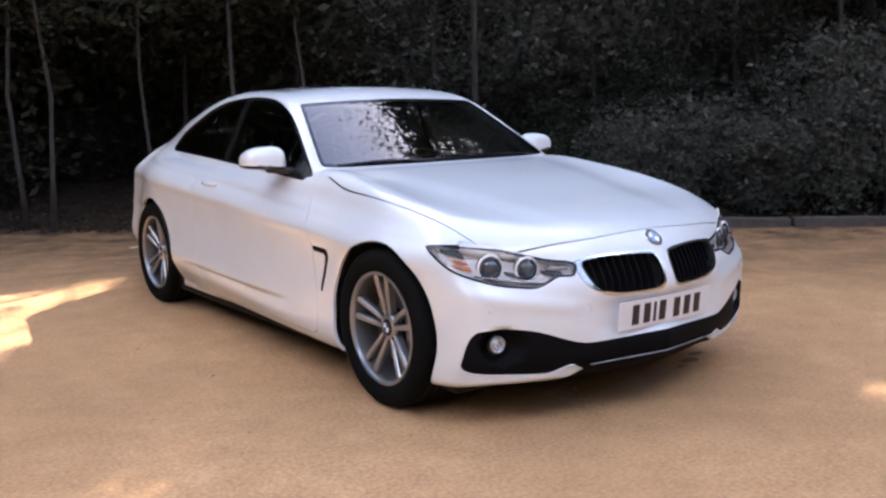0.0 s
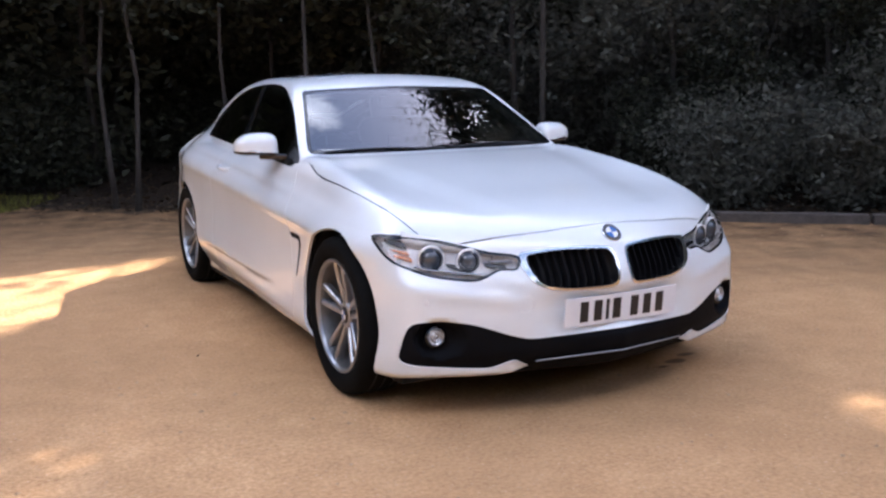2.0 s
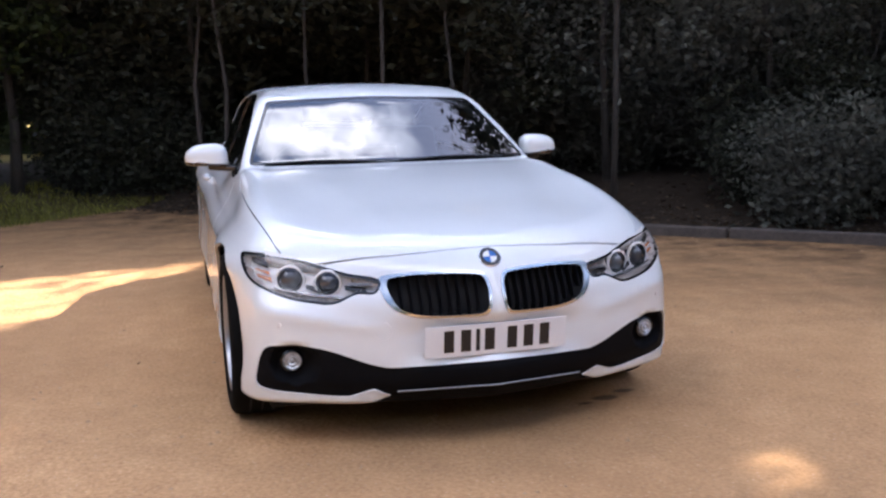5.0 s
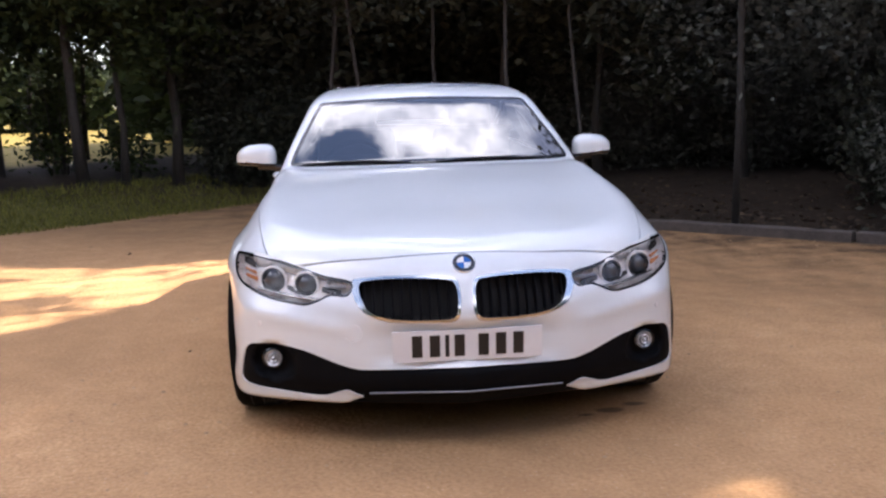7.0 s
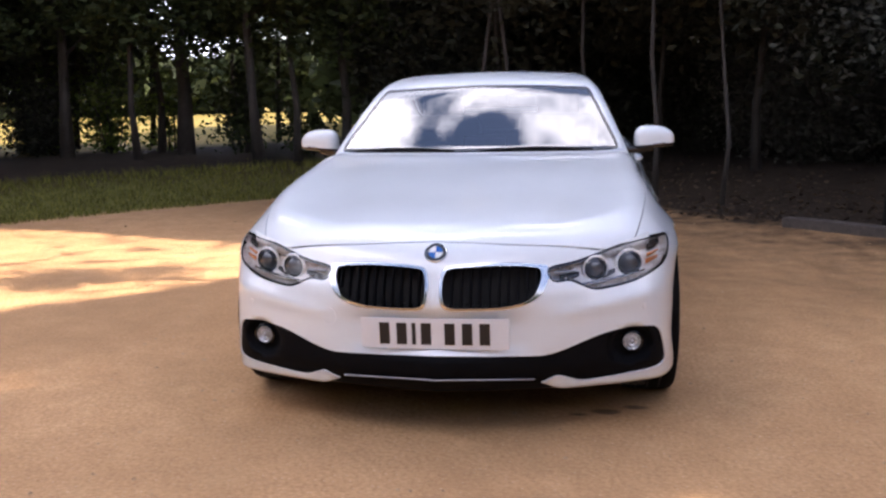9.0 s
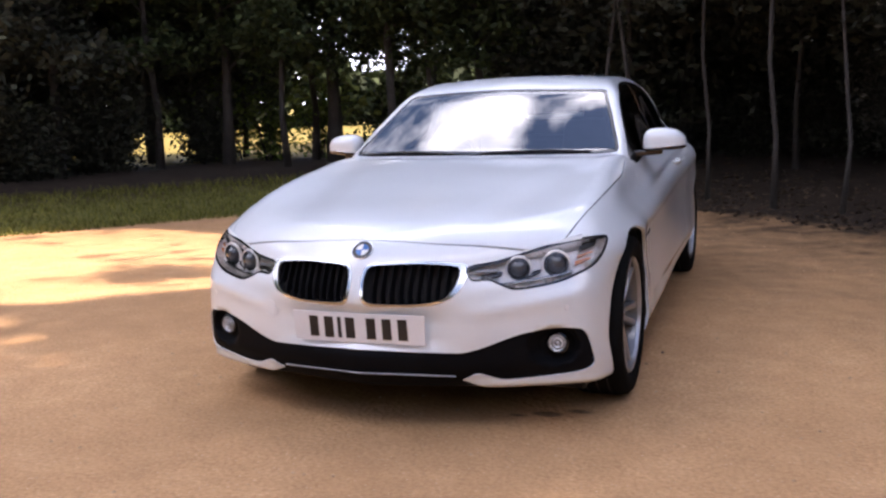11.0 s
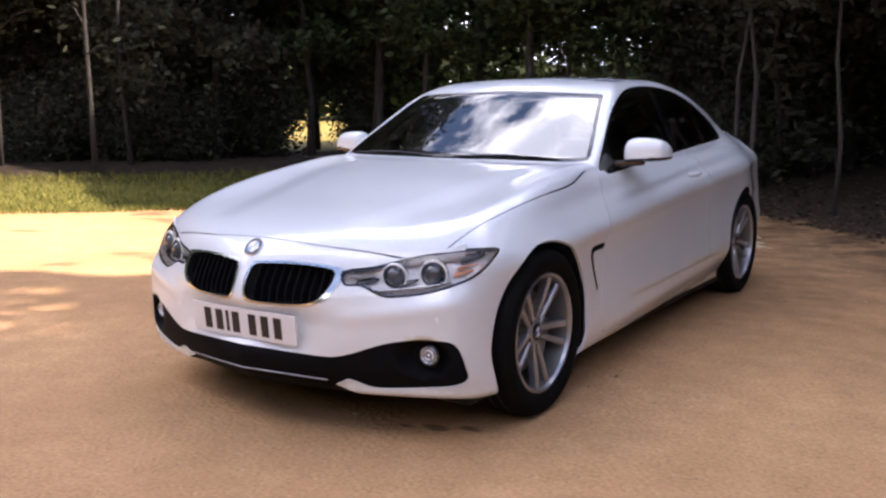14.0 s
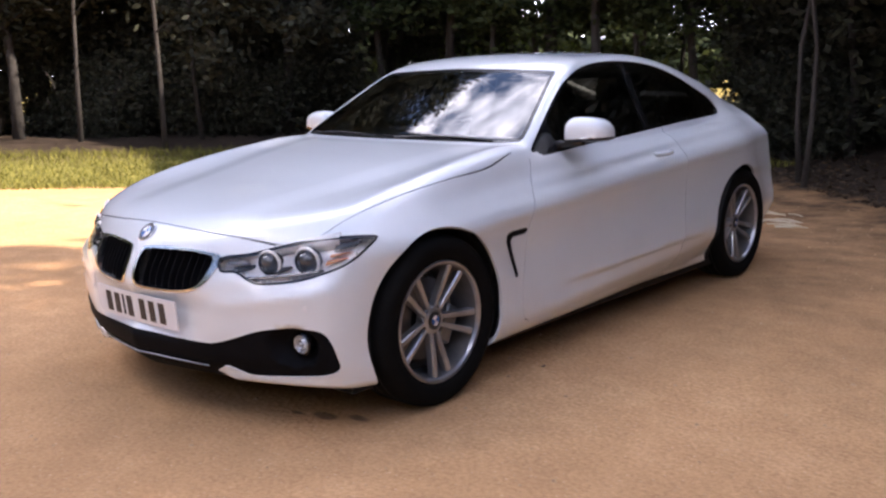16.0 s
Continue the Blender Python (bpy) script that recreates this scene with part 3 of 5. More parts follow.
def away(p2, line):
    best = np.full(len(p2), 9.0)
    for a, b in zip(line, line[1:]):
        a, b = np.array(a), np.array(b)
        d = b - a
        t = np.clip(((p2 - a) @ d) / (d @ d + 1e-12), 0, 1)
        best = np.minimum(best, np.linalg.norm(p2 - a - t[:, None] * d, axis=1))
    return best


C40, S40 = math.cos(radians(40)), math.sin(radians(40))
FRONT, SIDE, TOP, SKEW = (lambda p: (p[0], p[2])), (lambda p: (p[1], p[2])), (lambda p: (p[0], p[1])), (lambda p: (p[0] * C40 + p[1] * S40, p[2]))


def flat_all(mid, proj):
    return np.array([proj(p) for p in mid])


HEADLIGHT = smooth_line([(-0.104, 0.614), (0.0, 0.632), (0.10, 0.657), (0.19, 0.677), (0.29, 0.691), (0.385, 0.6935), (0.452, 0.685), (0.418, 0.648), (0.386, 0.622),
                         (0.345, 0.598), (0.285, 0.576), (0.19, 0.549), (0.098, 0.536), (0.038, 0.532), (-0.002, 0.545), (-0.045, 0.566), (-0.104, 0.567)], n=3)
KIDNEY = smooth_line([(0.031, 0.59), (0.041, 0.612), (0.065, 0.621), (0.157, 0.6255), (0.254, 0.625), (0.335, 0.618), (0.362, 0.608), (0.366, 0.58), (0.352, 0.542),
                      (0.331, 0.517), (0.285, 0.498), (0.218, 0.491), (0.122, 0.4905), (0.058, 0.494), (0.037, 0.508), (0.029, 0.55)], n=3)
KIDNEY_RIM = smooth_line([(0.021, 0.59), (0.031, 0.619), (0.061, 0.629), (0.157, 0.634), (0.254, 0.6335), (0.345, 0.627), (0.388, 0.618), (0.392, 0.578), (0.371, 0.534),
                          (0.340, 0.509), (0.287, 0.490), (0.218, 0.4825), (0.122, 0.482), (0.054, 0.485), (0.028, 0.501), (0.019, 0.55)], n=3)
LOWER_TRIM = smooth_line([(0.20, 0.316), (0.35, 0.3125), (0.395, 0.316), (0.45, 0.331), (0.498, 0.349), (0.547, 0.367), (0.597, 0.381), (0.65, 0.3885), (0.707, 0.391), (0.762, 0.386),
                          (0.786, 0.366), (0.798, 0.333), (0.805, 0.297), (0.811, 0.262), (0.807, 0.243), (0.79, 0.229), (0.745, 0.218), (0.65, 0.210), (0.55, 0.204), (0.50, 0.205), (0.464, 0.216),
                          (0.425, 0.229), (0.392, 0.214), (0.366, 0.201)], closed=False, n=3) + [(0.40, 0.188), (0.45, 0.170), (0.50, 0.158), (0.545, 0.150), (0.545, 0.09), (-0.1, 0.09), (-0.1, 0.3215), (0.0, 0.3205), (0.1, 0.319)]
SCREEN = smooth_line([(0.02, 0.933), (0.25, 0.9325), (0.45, 0.932), (0.60, 0.932)], False, 2) + smooth_line([(0.66, 0.935), (0.683, 0.955), (0.62, 1.088), (0.555, 1.212), (0.535, 1.232), (0.50, 1.238), (0.3, 1.247), (0.06, 1.2535)], False, 3) + [(-0.1, 1.254), (-0.1, 0.933)]
SIDE_GLASS_LINE = [(0.712, 0.876), (0.86, 0.8785)] + smooth_line([(1.19, 0.898), (1.47, 0.911), (1.79, 0.929), (2.2, 0.953), (2.66, 0.967)], False, 2) + smooth_line(
    [(2.74, 0.974), (2.785, 1.0), (2.765, 1.04), (2.70, 1.072), (2.53, 1.128), (2.29, 1.208), (2.06, 1.262), (1.80, 1.282), (1.55, 1.274), (1.37, 1.247), (1.22, 1.200), (1.10, 1.14), (0.955, 1.05), (0.836, 0.968)], False, 3)
REAR_SCREEN = [(-0.1, 2.62), (0.40, 2.62), (0.47, 2.68), (0.44, 3.10), (0.40, 3.17), (-0.1, 3.19)]
BONNET_FRONT = smooth_line([(-0.05, -0.622), (0.0, -0.622), (0.25, -0.606), (0.447, -0.564), (0.60, -0.513), (0.66, -0.478)], False, 4)
BONNET_SIDE = smooth_line([(0.684, -0.455), (0.700, -0.425), (0.716, -0.370), (0.737, -0.25), (0.755, -0.1), (0.765, 0.06), (0.765, 0.2), (0.760, 0.4), (0.752, 0.50), (0.738, 0.60)], False, 3)
DOOR_FRONT = smooth_line([(0.708, 0.874), (0.69, 0.83), (0.60, 0.70), (0.553, 0.60), (0.535, 0.50), (0.497, 0.335), (0.505, 0.24), (0.56, 0.208)], False, 4)
DOOR_REST = smooth_line([(0.56, 0.208), (1.2, 0.204), (1.78, 0.206), (1.90, 0.24), (1.95, 0.40), (1.975, 0.70), (1.955, 0.938)], False, 4)
VENT = [(0.400, 0.588), (0.412, 0.602), (0.44, 0.606), (0.535, 0.609), (0.552, 0.598), (0.535, 0.584), (0.45, 0.581), (0.434, 0.568), (0.440, 0.54), (0.478, 0.425), (0.474, 0.412), (0.456, 0.414), (0.412, 0.53), (0.398, 0.565)]
TAIL_LAMP = [(0.34, 0.80), (0.50, 0.815), (0.60, 0.80), (0.63, 0.75), (0.58, 0.715), (0.46, 0.72), (0.35, 0.75)]
ARCH_F = [(-0.006 + 0.358 * math.cos(a), 0.330 + 0.354 * math.sin(a)) for a in np.linspace(0, 2 * math.pi, 56, endpoint=False)]
ARCH_R = [(2.715 + 0.395 * math.cos(a), 0.338 + 0.347 * math.sin(a)) for a in np.linspace(0, 2 * math.pi, 56, endpoint=False)]

S = Skin(0.02)
ahead = lambda m: (m[:, 1] < 0.05)
flank = lambda m: (m[:, 0] > 0.5)
upper = lambda m: (m[:, 2] > 0.6)
S.cut(ARCH_F, SIDE, lambda m: (m[:, 0] > 0.55) & (m[:, 1] < 0.6))
S.cut(ARCH_R, SIDE, lambda m: (m[:, 0] > 0.55) & (m[:, 1] > 2.2))
S.cut(HEADLIGHT, SKEW, ahead)
S.cut(inset(HEADLIGHT, 0.0085), SKEW, ahead)
S.cut(KIDNEY_RIM, FRONT, lambda m: m[:, 1] < -0.4)
S.cut(KIDNEY, FRONT, lambda m: m[:, 1] < -0.4)
S.cut(LOWER_TRIM, FRONT, lambda m: m[:, 1] < -0.3)
SCREEN_IN = inset(SCREEN, 0.016)
cab = lambda m: (m[:, 1] > 0.5) & (m[:, 1] < 1.45) & (m[:, 2] > 0.85)
S.cut(SCREEN, FRONT, cab)
S.cut(SCREEN_IN, FRONT, cab)
side_cab = lambda m: (m[:, 0] > 0.45) & (m[:, 2] > 0.83)
S.cut(SIDE_GLASS_LINE, SIDE, side_cab)
SIDE_IN = inset(SIDE_GLASS_LINE, 0.012)
S.cut(SIDE_IN, SIDE, side_cab)
PILLAR = [(1.80, 0.90), (1.86, 0.90), (1.80, 1.30), (1.745, 1.30)]
SAIL = [(0.70, 0.86), (0.945, 0.86), (0.915, 1.10), (0.70, 1.10)]
S.cut(PILLAR, SIDE, side_cab)
S.cut(SAIL, SIDE, side_cab)
S.cut(REAR_SCREEN, TOP, lambda m: (m[:, 1] > 2.4) & (m[:, 2] > 0.95))
S.cut(TAIL_LAMP, FRONT, lambda m: m[:, 1] > 3.0)
S.cut(VENT, SIDE, lambda m: (m[:, 0] > 0.8) & (m[:, 1] < 0.8))
GAP, FINE_GAP = 0.0022, 0.0020
on_top = lambda m: (m[:, 1] < 0.9) & (m[:, 2] > 0.6)
SEAMS = ((BONNET_FRONT, TOP, on_top, GAP), (BONNET_SIDE, TOP, on_top, FINE_GAP), (DOOR_FRONT, SIDE, flank, GAP), (DOOR_REST, SIDE, flank, GAP))
for seam, proj, near, gap in SEAMS:
    S.cut(beside(seam, gap), proj, near, False)
    S.cut(beside(seam, -gap), proj, near, False)
BUMPER_END = [(-0.30, 0.66), (-0.318, 0.50), (-0.33, 0.40)]
S.cut(BUMPER_END, SIDE, lambda m: (m[:, 0] > 0.6) & (m[:, 1] < 0), False)

M_ = S.middles()
N_ = slope(M_)
kind = np.full(len(M_), "body", dtype=object)
front2, side2, top2, skew2 = (flat_all(M_, q) for q in (FRONT, SIDE, TOP, SKEW))
kind[(M_[:, 1] < -0.3) & (M_[:, 2] < 0.72)] = "bumper"
kind[(M_[:, 1] < 0.62) & (M_[:, 1] >= -0.33) & (M_[:, 2] > 0.2) & (N_[:, 2] > -0.5)] = "wing"
lid = [tuple(p) for p in BONNET_FRONT] + [tuple(p) for p in BONNET_SIDE] + [(0.738, 0.76), (-0.05, 0.76)]
kind[within(top2, lid) & (M_[:, 2] > 0.6) & (N_[:, 2] > 0.25)] = "bonnet"
door = [tuple(p) for p in DOOR_FRONT] + [tuple(p) for p in DOOR_REST] + [(1.955, 1.0), (0.69, 1.0)]
kind[within(side2, door) & (M_[:, 0] > 0.6) & (N_[:, 0] > 0.3)] = "door"
kind[(M_[:, 2] > 1.2) & (N_[:, 2] > 0.7) & (M_[:, 1] < 2.7)] = "roof"
kind[within(top2, REAR_SCREEN) & (M_[:, 1] > 2.4) & (M_[:, 2] > 0.95)] = "rear_screen"
kind[within(front2, TAIL_LAMP) & (M_[:, 1] > 3.0)] = "tail_lamp"
on_cabin = np.abs(cabin(*M_.T)) < np.abs(lower_body(*M_.T)) + 0.003
g = within(side2, SIDE_GLASS_LINE) & side_cab(M_) & on_cabin & (N_[:, 0] > -0.2)
kind[g] = "window_trim"
g &= within(side2, SIDE_IN)
kind[g & (side2[:, 0] < 1.80)] = "door_glass"
kind[g & (side2[:, 0] >= 1.80)] = "quarter_glass"
kind[g & (within(side2, PILLAR) | within(side2, SAIL))] = "window_trim"
g = within(front2, SCREEN) & cab(M_) & (N_[:, 1] < -0.2)
kind[g] = "screen_border"
kind[g & within(front2, SCREEN_IN)] = "screen"
kind[within(front2, LOWER_TRIM) & (M_[:, 1] < -0.3)] = "lower_trim"
g = within(front2, KIDNEY_RIM) & (M_[:, 1] < -0.4)
kind[g] = "kidney_rim"
kind[g & within(front2, KIDNEY)] = "kidney"
g = within(skew2, HEADLIGHT) & ahead(M_) & (N_[:, 1] < 0.1)
kind[g] = "lamp_rim"
kind[g & within(skew2, inset(HEADLIGHT, 0.0085))] = "lamp_glass"
kind[within(side2, VENT) & (M_[:, 0] > 0.8) & (M_[:, 1] < 0.8)] = "vent"
for seam, proj, near, gap in SEAMS:
    kind[(away(top2 if proj is TOP else side2, seam) < gap) & near(M_) & np.isin(kind, ["body", "bumper", "wing", "bonnet", "door"])] = "gap"
kind[(within(side2, ARCH_F) | within(side2, ARCH_R)) & (M_[:, 0] > 0.55)] = "arch"
SKIN_V = np.array(S.v)
SKIN_N = slope(SKIN_V)


def half(kinds, side, offset, depth):
    """Vertices, normals and faces of some of the skin, with a rim turned inwards."""
    pick = [S.f[i] for i in np.flatnonzero(np.isin(kind, kinds))]
    used = sorted({i for q in pick for i in q})
    to = {i: k for k, i in enumerate(used)}
    p = SKIN_V[used] + offset * SKIN_N[used]
    n = SKIN_N[used].copy()
    faces = [[to[i] for i in q] for q in pick]
    v, nn = list(p), list(n)
    if depth:
        edge = {}
        for q in faces:
            for a, b in zip(q, q[1:] + q[:1]):
                edge[(a, b)] = 1
        for a, b in list(edge):
            if (b, a) not in edge and max(abs(p[a][0]), abs(p[b][0])) > 1e-4:
                k = len(v)
                ia, ib = p[a] - depth * n[a], p[b] - depth * n[b]
                w = np.cross(p[b] - p[a], n[a])
                w = w / (np.linalg.norm(w) + 1e-9)
                v += [p[a], p[b], ib, ia]
                nn += [w if depth > 0 else -w] * 4
                faces.append([k + 1, k, k + 3, k + 2] if depth > 0 else [k, k + 1, k + 2, k + 3])
    v, nn = np.array(v), np.array(nn)
    if side < 0:
        v, nn = v * (-1, 1, 1), nn * (-1, 1, 1)
        faces = [q[::-1] for q in faces]
    return v, nn, faces


def panel(name, kinds, material, parent, label="", offset=0.0, depth=0.012, sides=(1, -1), shadow=True):
    v, n, f = [], [], []
    for s in sides:
        a, b, c = half(kinds, s, offset, depth)
        k = sum(len(q) for q in v)
        v.append(a)
        n.append(b)
        f += [[i + k for i in q] for q in c]
    ob = part(name, mesh_of(name, np.concatenate(v), f, material, np.concatenate(n)), None, parent, label)
    ob.visible_shadow = shadow
    return ob


def root(fn, lo, hi):
    for _ in range(19):
        m = (lo + hi) / 2
        if fn(m) < 0:
            hi = m
        else:
            lo = m
    return hi


def front_y(x, z):
    return root(lambda y: float(body(np.array(x), np.array(y), np.array(z))), -1.2, 0.2)


def front_y_screen(x, z):
    return root(lambda y: float(body(np.array(x), np.array(y), np.array(z))), 0.3, 1.2)


def side_x(y, z):
    return root(lambda t: float(body(np.array(-t), np.array(y), np.array(z))), -1.2, 0.0) * -1


car = new("car")
tagged(car, "white two-door coupe car with black grille parked on sandy gravel", "car")
panel("body", ["body"], PAINT, car)
panel("roof", ["roof"], PAINT, car)
panel("bonnet", ["bonnet"], PAINT, car)
bumper = panel("front_bumper", ["bumper"], PAINT, car)
for s in (1, -1):
    panel("front_wing", ["wing"], PAINT, car, sides=(s,))
windscreen = panel("windscreen", ["screen"], WINDSCREEN, car, "windscreen that mirrors clouds and sky", sides=(1, -1), depth=0, shadow=False)
panel("border", ["screen_border"], SATIN_BLACK, windscreen, "black glass border", offset=-0.001)
panel("rear_window", ["rear_screen"], SIDE_GLASS, car, "dark rear window", depth=0, shadow=False)
for s in (1, -1):
    panel("tail_lamp", ["tail_lamp"], plain("red_lens", (0.25, 0.01, 0.01), (0.32, 0.015, 0.012), 0.12, Coat_Weight=1.0), car, "dark red tail lamp", sides=(s,))
# a dark inner shell behind every gap
inner_kinds = [k for k in np.unique(kind) if k not in ("screen", "door_glass", "quarter_glass", "rear_screen", "arch", "screen_border", "window_trim", "lamp_glass", "kidney", "lamp_rim", "kidney_rim")]
panel("inner_shell", inner_kinds, INSIDE_BLACK, car, offset=-0.022, depth=0)
# grille
lower = panel("lower_grille_trim", ["lower_trim"], BLACK_PLASTIC, bumper, "matt black lower bumper trim", offset=-0.005, depth=0.02)
for s in (1, -1):
    grille = panel("kidney_grille", ["kidney_rim"], CHROME, car, "chrome-framed kidney grille with black slats", offset=0.004, depth=0.055, sides=(s,))
    panel("backing", ["kidney"], INSIDE_BLACK, grille, offset=-0.05, depth=0, sides=(s,))
    for i in range(10):
        x = 0.058 + i * 0.0325
        zs = [z for z in np.linspace(0.49, 0.628, 70) if within(np.array([[x, z]]), KIDNEY)[0]]
        if len(zs) < 3:
            continue
        zs = np.linspace(zs[0], zs[-1], 7)
        v, f = [], []
        for z in zs:
            y = front_y(x, z) + 0.016
            for dx, dy in ((-0.0022, 0.0), (0.0022, 0.0), (0.0050, 0.03), (-0.0050, 0.03)):
                v.append((s * (x + dx), y + dy, z))
        for k in range(len(zs) - 1):
            for j in range(4):
                f.append((4 * k + j, 4 * k + (j + 1) % 4, 4 * k + 4 + (j + 1) % 4, 4 * k + 4 + j))
        part("slat", mesh_of("slat", v, f, BLACK_PLASTIC, smooth=False), None, grille)
# thin bright line along the lower edge
v, f = [], []
for i, x in enumerate(np.linspace(-0.345, 0.345, 41)):
    z = 0.2315 - 0.010 * (x / 0.345) ** 2
    y = front_y(abs(x), z)
    v += [(x, y - 0.003, z - 0.0035), (x, y - 0.007, z), (x, y - 0.003, z + 0.0035), (x, y + 0.006, z)]
    if i:
        for j in range(4):
            f.append((4 * i - 4 + j, 4 * i - 4 + (j + 1) % 4, 4 * i + (j + 1) % 4, 4 * i + j))
part("trim_strip", mesh_of("trim_strip", v, f, ALLOY), None, bumper, "thin satin metal strip")


def disc(name, at, aim, rings, material, parent, label="", n=40):
    """A turned piece: (radius, forward) rings round the axis aim."""
    v, f = [], []
    q = Vector(aim).normalized().to_track_quat("Z", "Y").to_matrix()
    for r, d in rings:
        for k in range(n):
            w = 2 * math.pi * k / n
            v.append(Vector(at) + q @ Vector((r * math.cos(w), r * math.sin(w), d)))
    for i in range(len(rings) - 1):
        for k in range(n):
            a, b = i * n + k, i * n + (k + 1) % n
            f.append((a, b, b + n, a + n))
    f.append(tuple(range((len(rings) - 1) * n, len(rings) * n)))
    bm = bmesh.new()
    me = mesh_of(name, v, f, material)
    bm.from_mesh(me)
    return part(name, bm, material, parent, label)


def torus(name, at, aim, r, t, material, parent, label="", squash=1.0, n=40):
    v, f = [], []
    q = Vector(aim).normalized().to_track_quat("Z", "Y").to_matrix()
    for k in range(n):
        w = 2 * math.pi * k / n
        for j in range(8):
            u = 2 * math.pi * j / 8
            v.append(Vector(at) + q @ Vector(((r + t * math.cos(u)) * math.cos(w), (r + t * math.cos(u)) * math.sin(w) * squash, t * 1.3 * math.sin(u))))
    for k in range(n):
        for j in range(8):
            a, b = k * 8, ((k + 1) % n) * 8
            f.append((a + j, b + j, b + (j + 1) % 8, a + (j + 1) % 8))
    return part(name, mesh_of(name, v, f, material), None, parent, label)


# headlights
for s in (1, -1):
    lamp = panel("headlight", ["lamp_rim"], SATIN_BLACK, car, "clear headlight with two round lamps and dark rim", offset=-0.001, depth=0.012, sides=(s,))
    v, nn, f = half(["lamp_glass"], s, -0.036, -0.032)
    part("reflector", mesh_of("reflector", v, f, LAMP_INSIDE), None, lamp, "bright inner reflector")
    panel("cover", ["lamp_glass"], LAMP_GLASS, lamp, "clear lens cover", depth=0, sides=(s,), shadow=False)
    for x, z, r in ((0.556, 0.598, 0.043), (0.677, 0.607, 0.047)):
        y = front_y(x, z)
        aim = (0.30 * s, -1, -0.02)
        c = (s * (x - 0.002), y + 0.023, z)
        lens = disc("lamp", c, aim, [(r * 0.98, -0.03), (r * 0.98, 0.006), (r * 0.80, 0.010), (r * 0.78, 0.002), (r * 0.70, 0.010), (r * 0.45, 0.020), (0.004, 0.024)], LENS, lamp, "dark projector lens")
        torus("ring", c, aim, r * 1.0, 0.0056, RING_WHITE, lens, "frosted white ring")
    # light brow over the lamps
    v, f = [], []
    for i, t in enumerate(np.linspace(0, 1, 14)):
        x = 0.47 + 0.29 * t
        z = 0.612 + 0.060 * t ** 0.9
        y = front_y(x, z)
        h = 0.010 + 0.020 * t
        for dy, dz in ((0.014, h), (0.009, 0.0), (0.018, -h), (0.04, 0.0)):
            v.append((s * (x - 0.01), y + dy, z + dz + 0.006))
        if i:
            for j in range(4):
                f.append((4 * i - 4 + j, 4 * i - 4 + (j + 1) % 4, 4 * i + (j + 1) % 4, 4 * i + j))
    part("brow", mesh_of("brow", v, f, RING_WHITE), None, lamp, "pale light strip")
    # bright sill under the lamps
    v, f = [], []
    for i, t in enumerate(np.linspace(0, 1, 14)):
        x = 0.50 + 0.24 * t
        z = 0.548 + 0.030 * t ** 1.6
        y = front_y(x, z)
        for dy, dz in ((0.012, 0.004), (0.009, 0.0), (0.012, -0.004), (0.04, 0.0)):
            v.append((s * (x - 0.008), y + dy, z + dz + 0.003))
        if i:
            for j in range(4):
                f.append((4 * i - 4 + j, 4 * i - 4 + (j + 1) % 4, 4 * i + (j + 1) % 4, 4 * i + j))
    part("sill", mesh_of("sill", v, f, CHROME), None, lamp, "bright lower bezel")
    # smoked outer corner with two amber reflectors
    def plaque(name, x0, x1, z0, z1, deep, material, label):
        v, f = [], []
        for i, t in enumerate(np.linspace(0, 1, 6)):
            x = x0 + (x1 - x0) * t
            lo, hi = z0 + 0.018 * t, z1 + 0.010 * t
            for z, dy in ((lo, 0.0), (lo + 0.3 * (hi - lo), -0.004), (hi - 0.3 * (hi - lo), -0.004), (hi, 0.0), (0.5 * (lo + hi), 0.02)):
                v.append((s * (x - 0.010), front_y(x, z) + deep + dy, z))
            if i:
                for j in range(5):
                    f.append((5 * i - 5 + j, 5 * i - 5 + (j + 1) % 5, 5 * i + (j + 1) % 5, 5 * i + j))
        f += [(0, 1, 2, 3, 4), (29, 28, 27, 26, 25)]
        part(name, mesh_of(name, v, f, material, smooth=False), None, lamp, label)
    plaque("bezel", 0.752, 0.800, 0.640, 0.668, 0.026, LAMP_DARK, "smoked dark corner bezel")
    plaque("indicator", 0.745, 0.792, 0.596, 0.613, 0.024, AMBER, "amber reflector")
    plaque("indicator", 0.750, 0.796, 0.619, 0.632, 0.024, AMBER, "amber reflector")
    plaque("bezel", 0.590, 0.635, 0.560, 0.582, 0.026, LAMP_DARK, "smoked dark bezel between the lamps")
    plaque("bezel", 0.440, 0.508, 0.556, 0.580, 0.030, LAMP_DARK, "smoked dark inner bezel")
    # inner dark fin towards the grille
    v, f = [], []
    for i, t in enumerate(np.linspace(0, 1, 6)):
        x = 0.412 + 0.075 * t
        y = front_y(x, 0.592)
        for dy, dz in ((0.014, 0.013), (0.014, 0.004), (0.03, 0.004), (0.03, 0.013)):
            v.append((s * x, y + dy, 0.585 + dz))
        if i:
            for j in range(4):
                f.append((4 * i - 4 + j, 4 * i - 4 + (j + 1) % 4, 4 * i + (j + 1) % 4, 4 * i + j))
    part("fin", mesh_of("fin", v, f, ALLOY), None, lamp)
    # fog lamp
    y = front_y(0.680, 0.326)
    fog = disc("fog_lamp", (s * 0.686, y - 0.006, 0.328), (0.15 * s, -1, 0), [(0.041, -0.03), (0.041, 0.006), (0.035, 0.010), (0.033, 0.0)], SATIN_BLACK, bumper, "round fog lamp", 28)
    disc("reflector", (s * 0.686, y - 0.006, 0.328), (0.15 * s, -1, 0), [(0.033, 0.005), (0.029, 0.009), (0.022, 0.004), (0.016, 0.011), (0.009, 0.006), (0.002, 0.012)], FOG_GLASS, fog, "chrome reflector", 28)
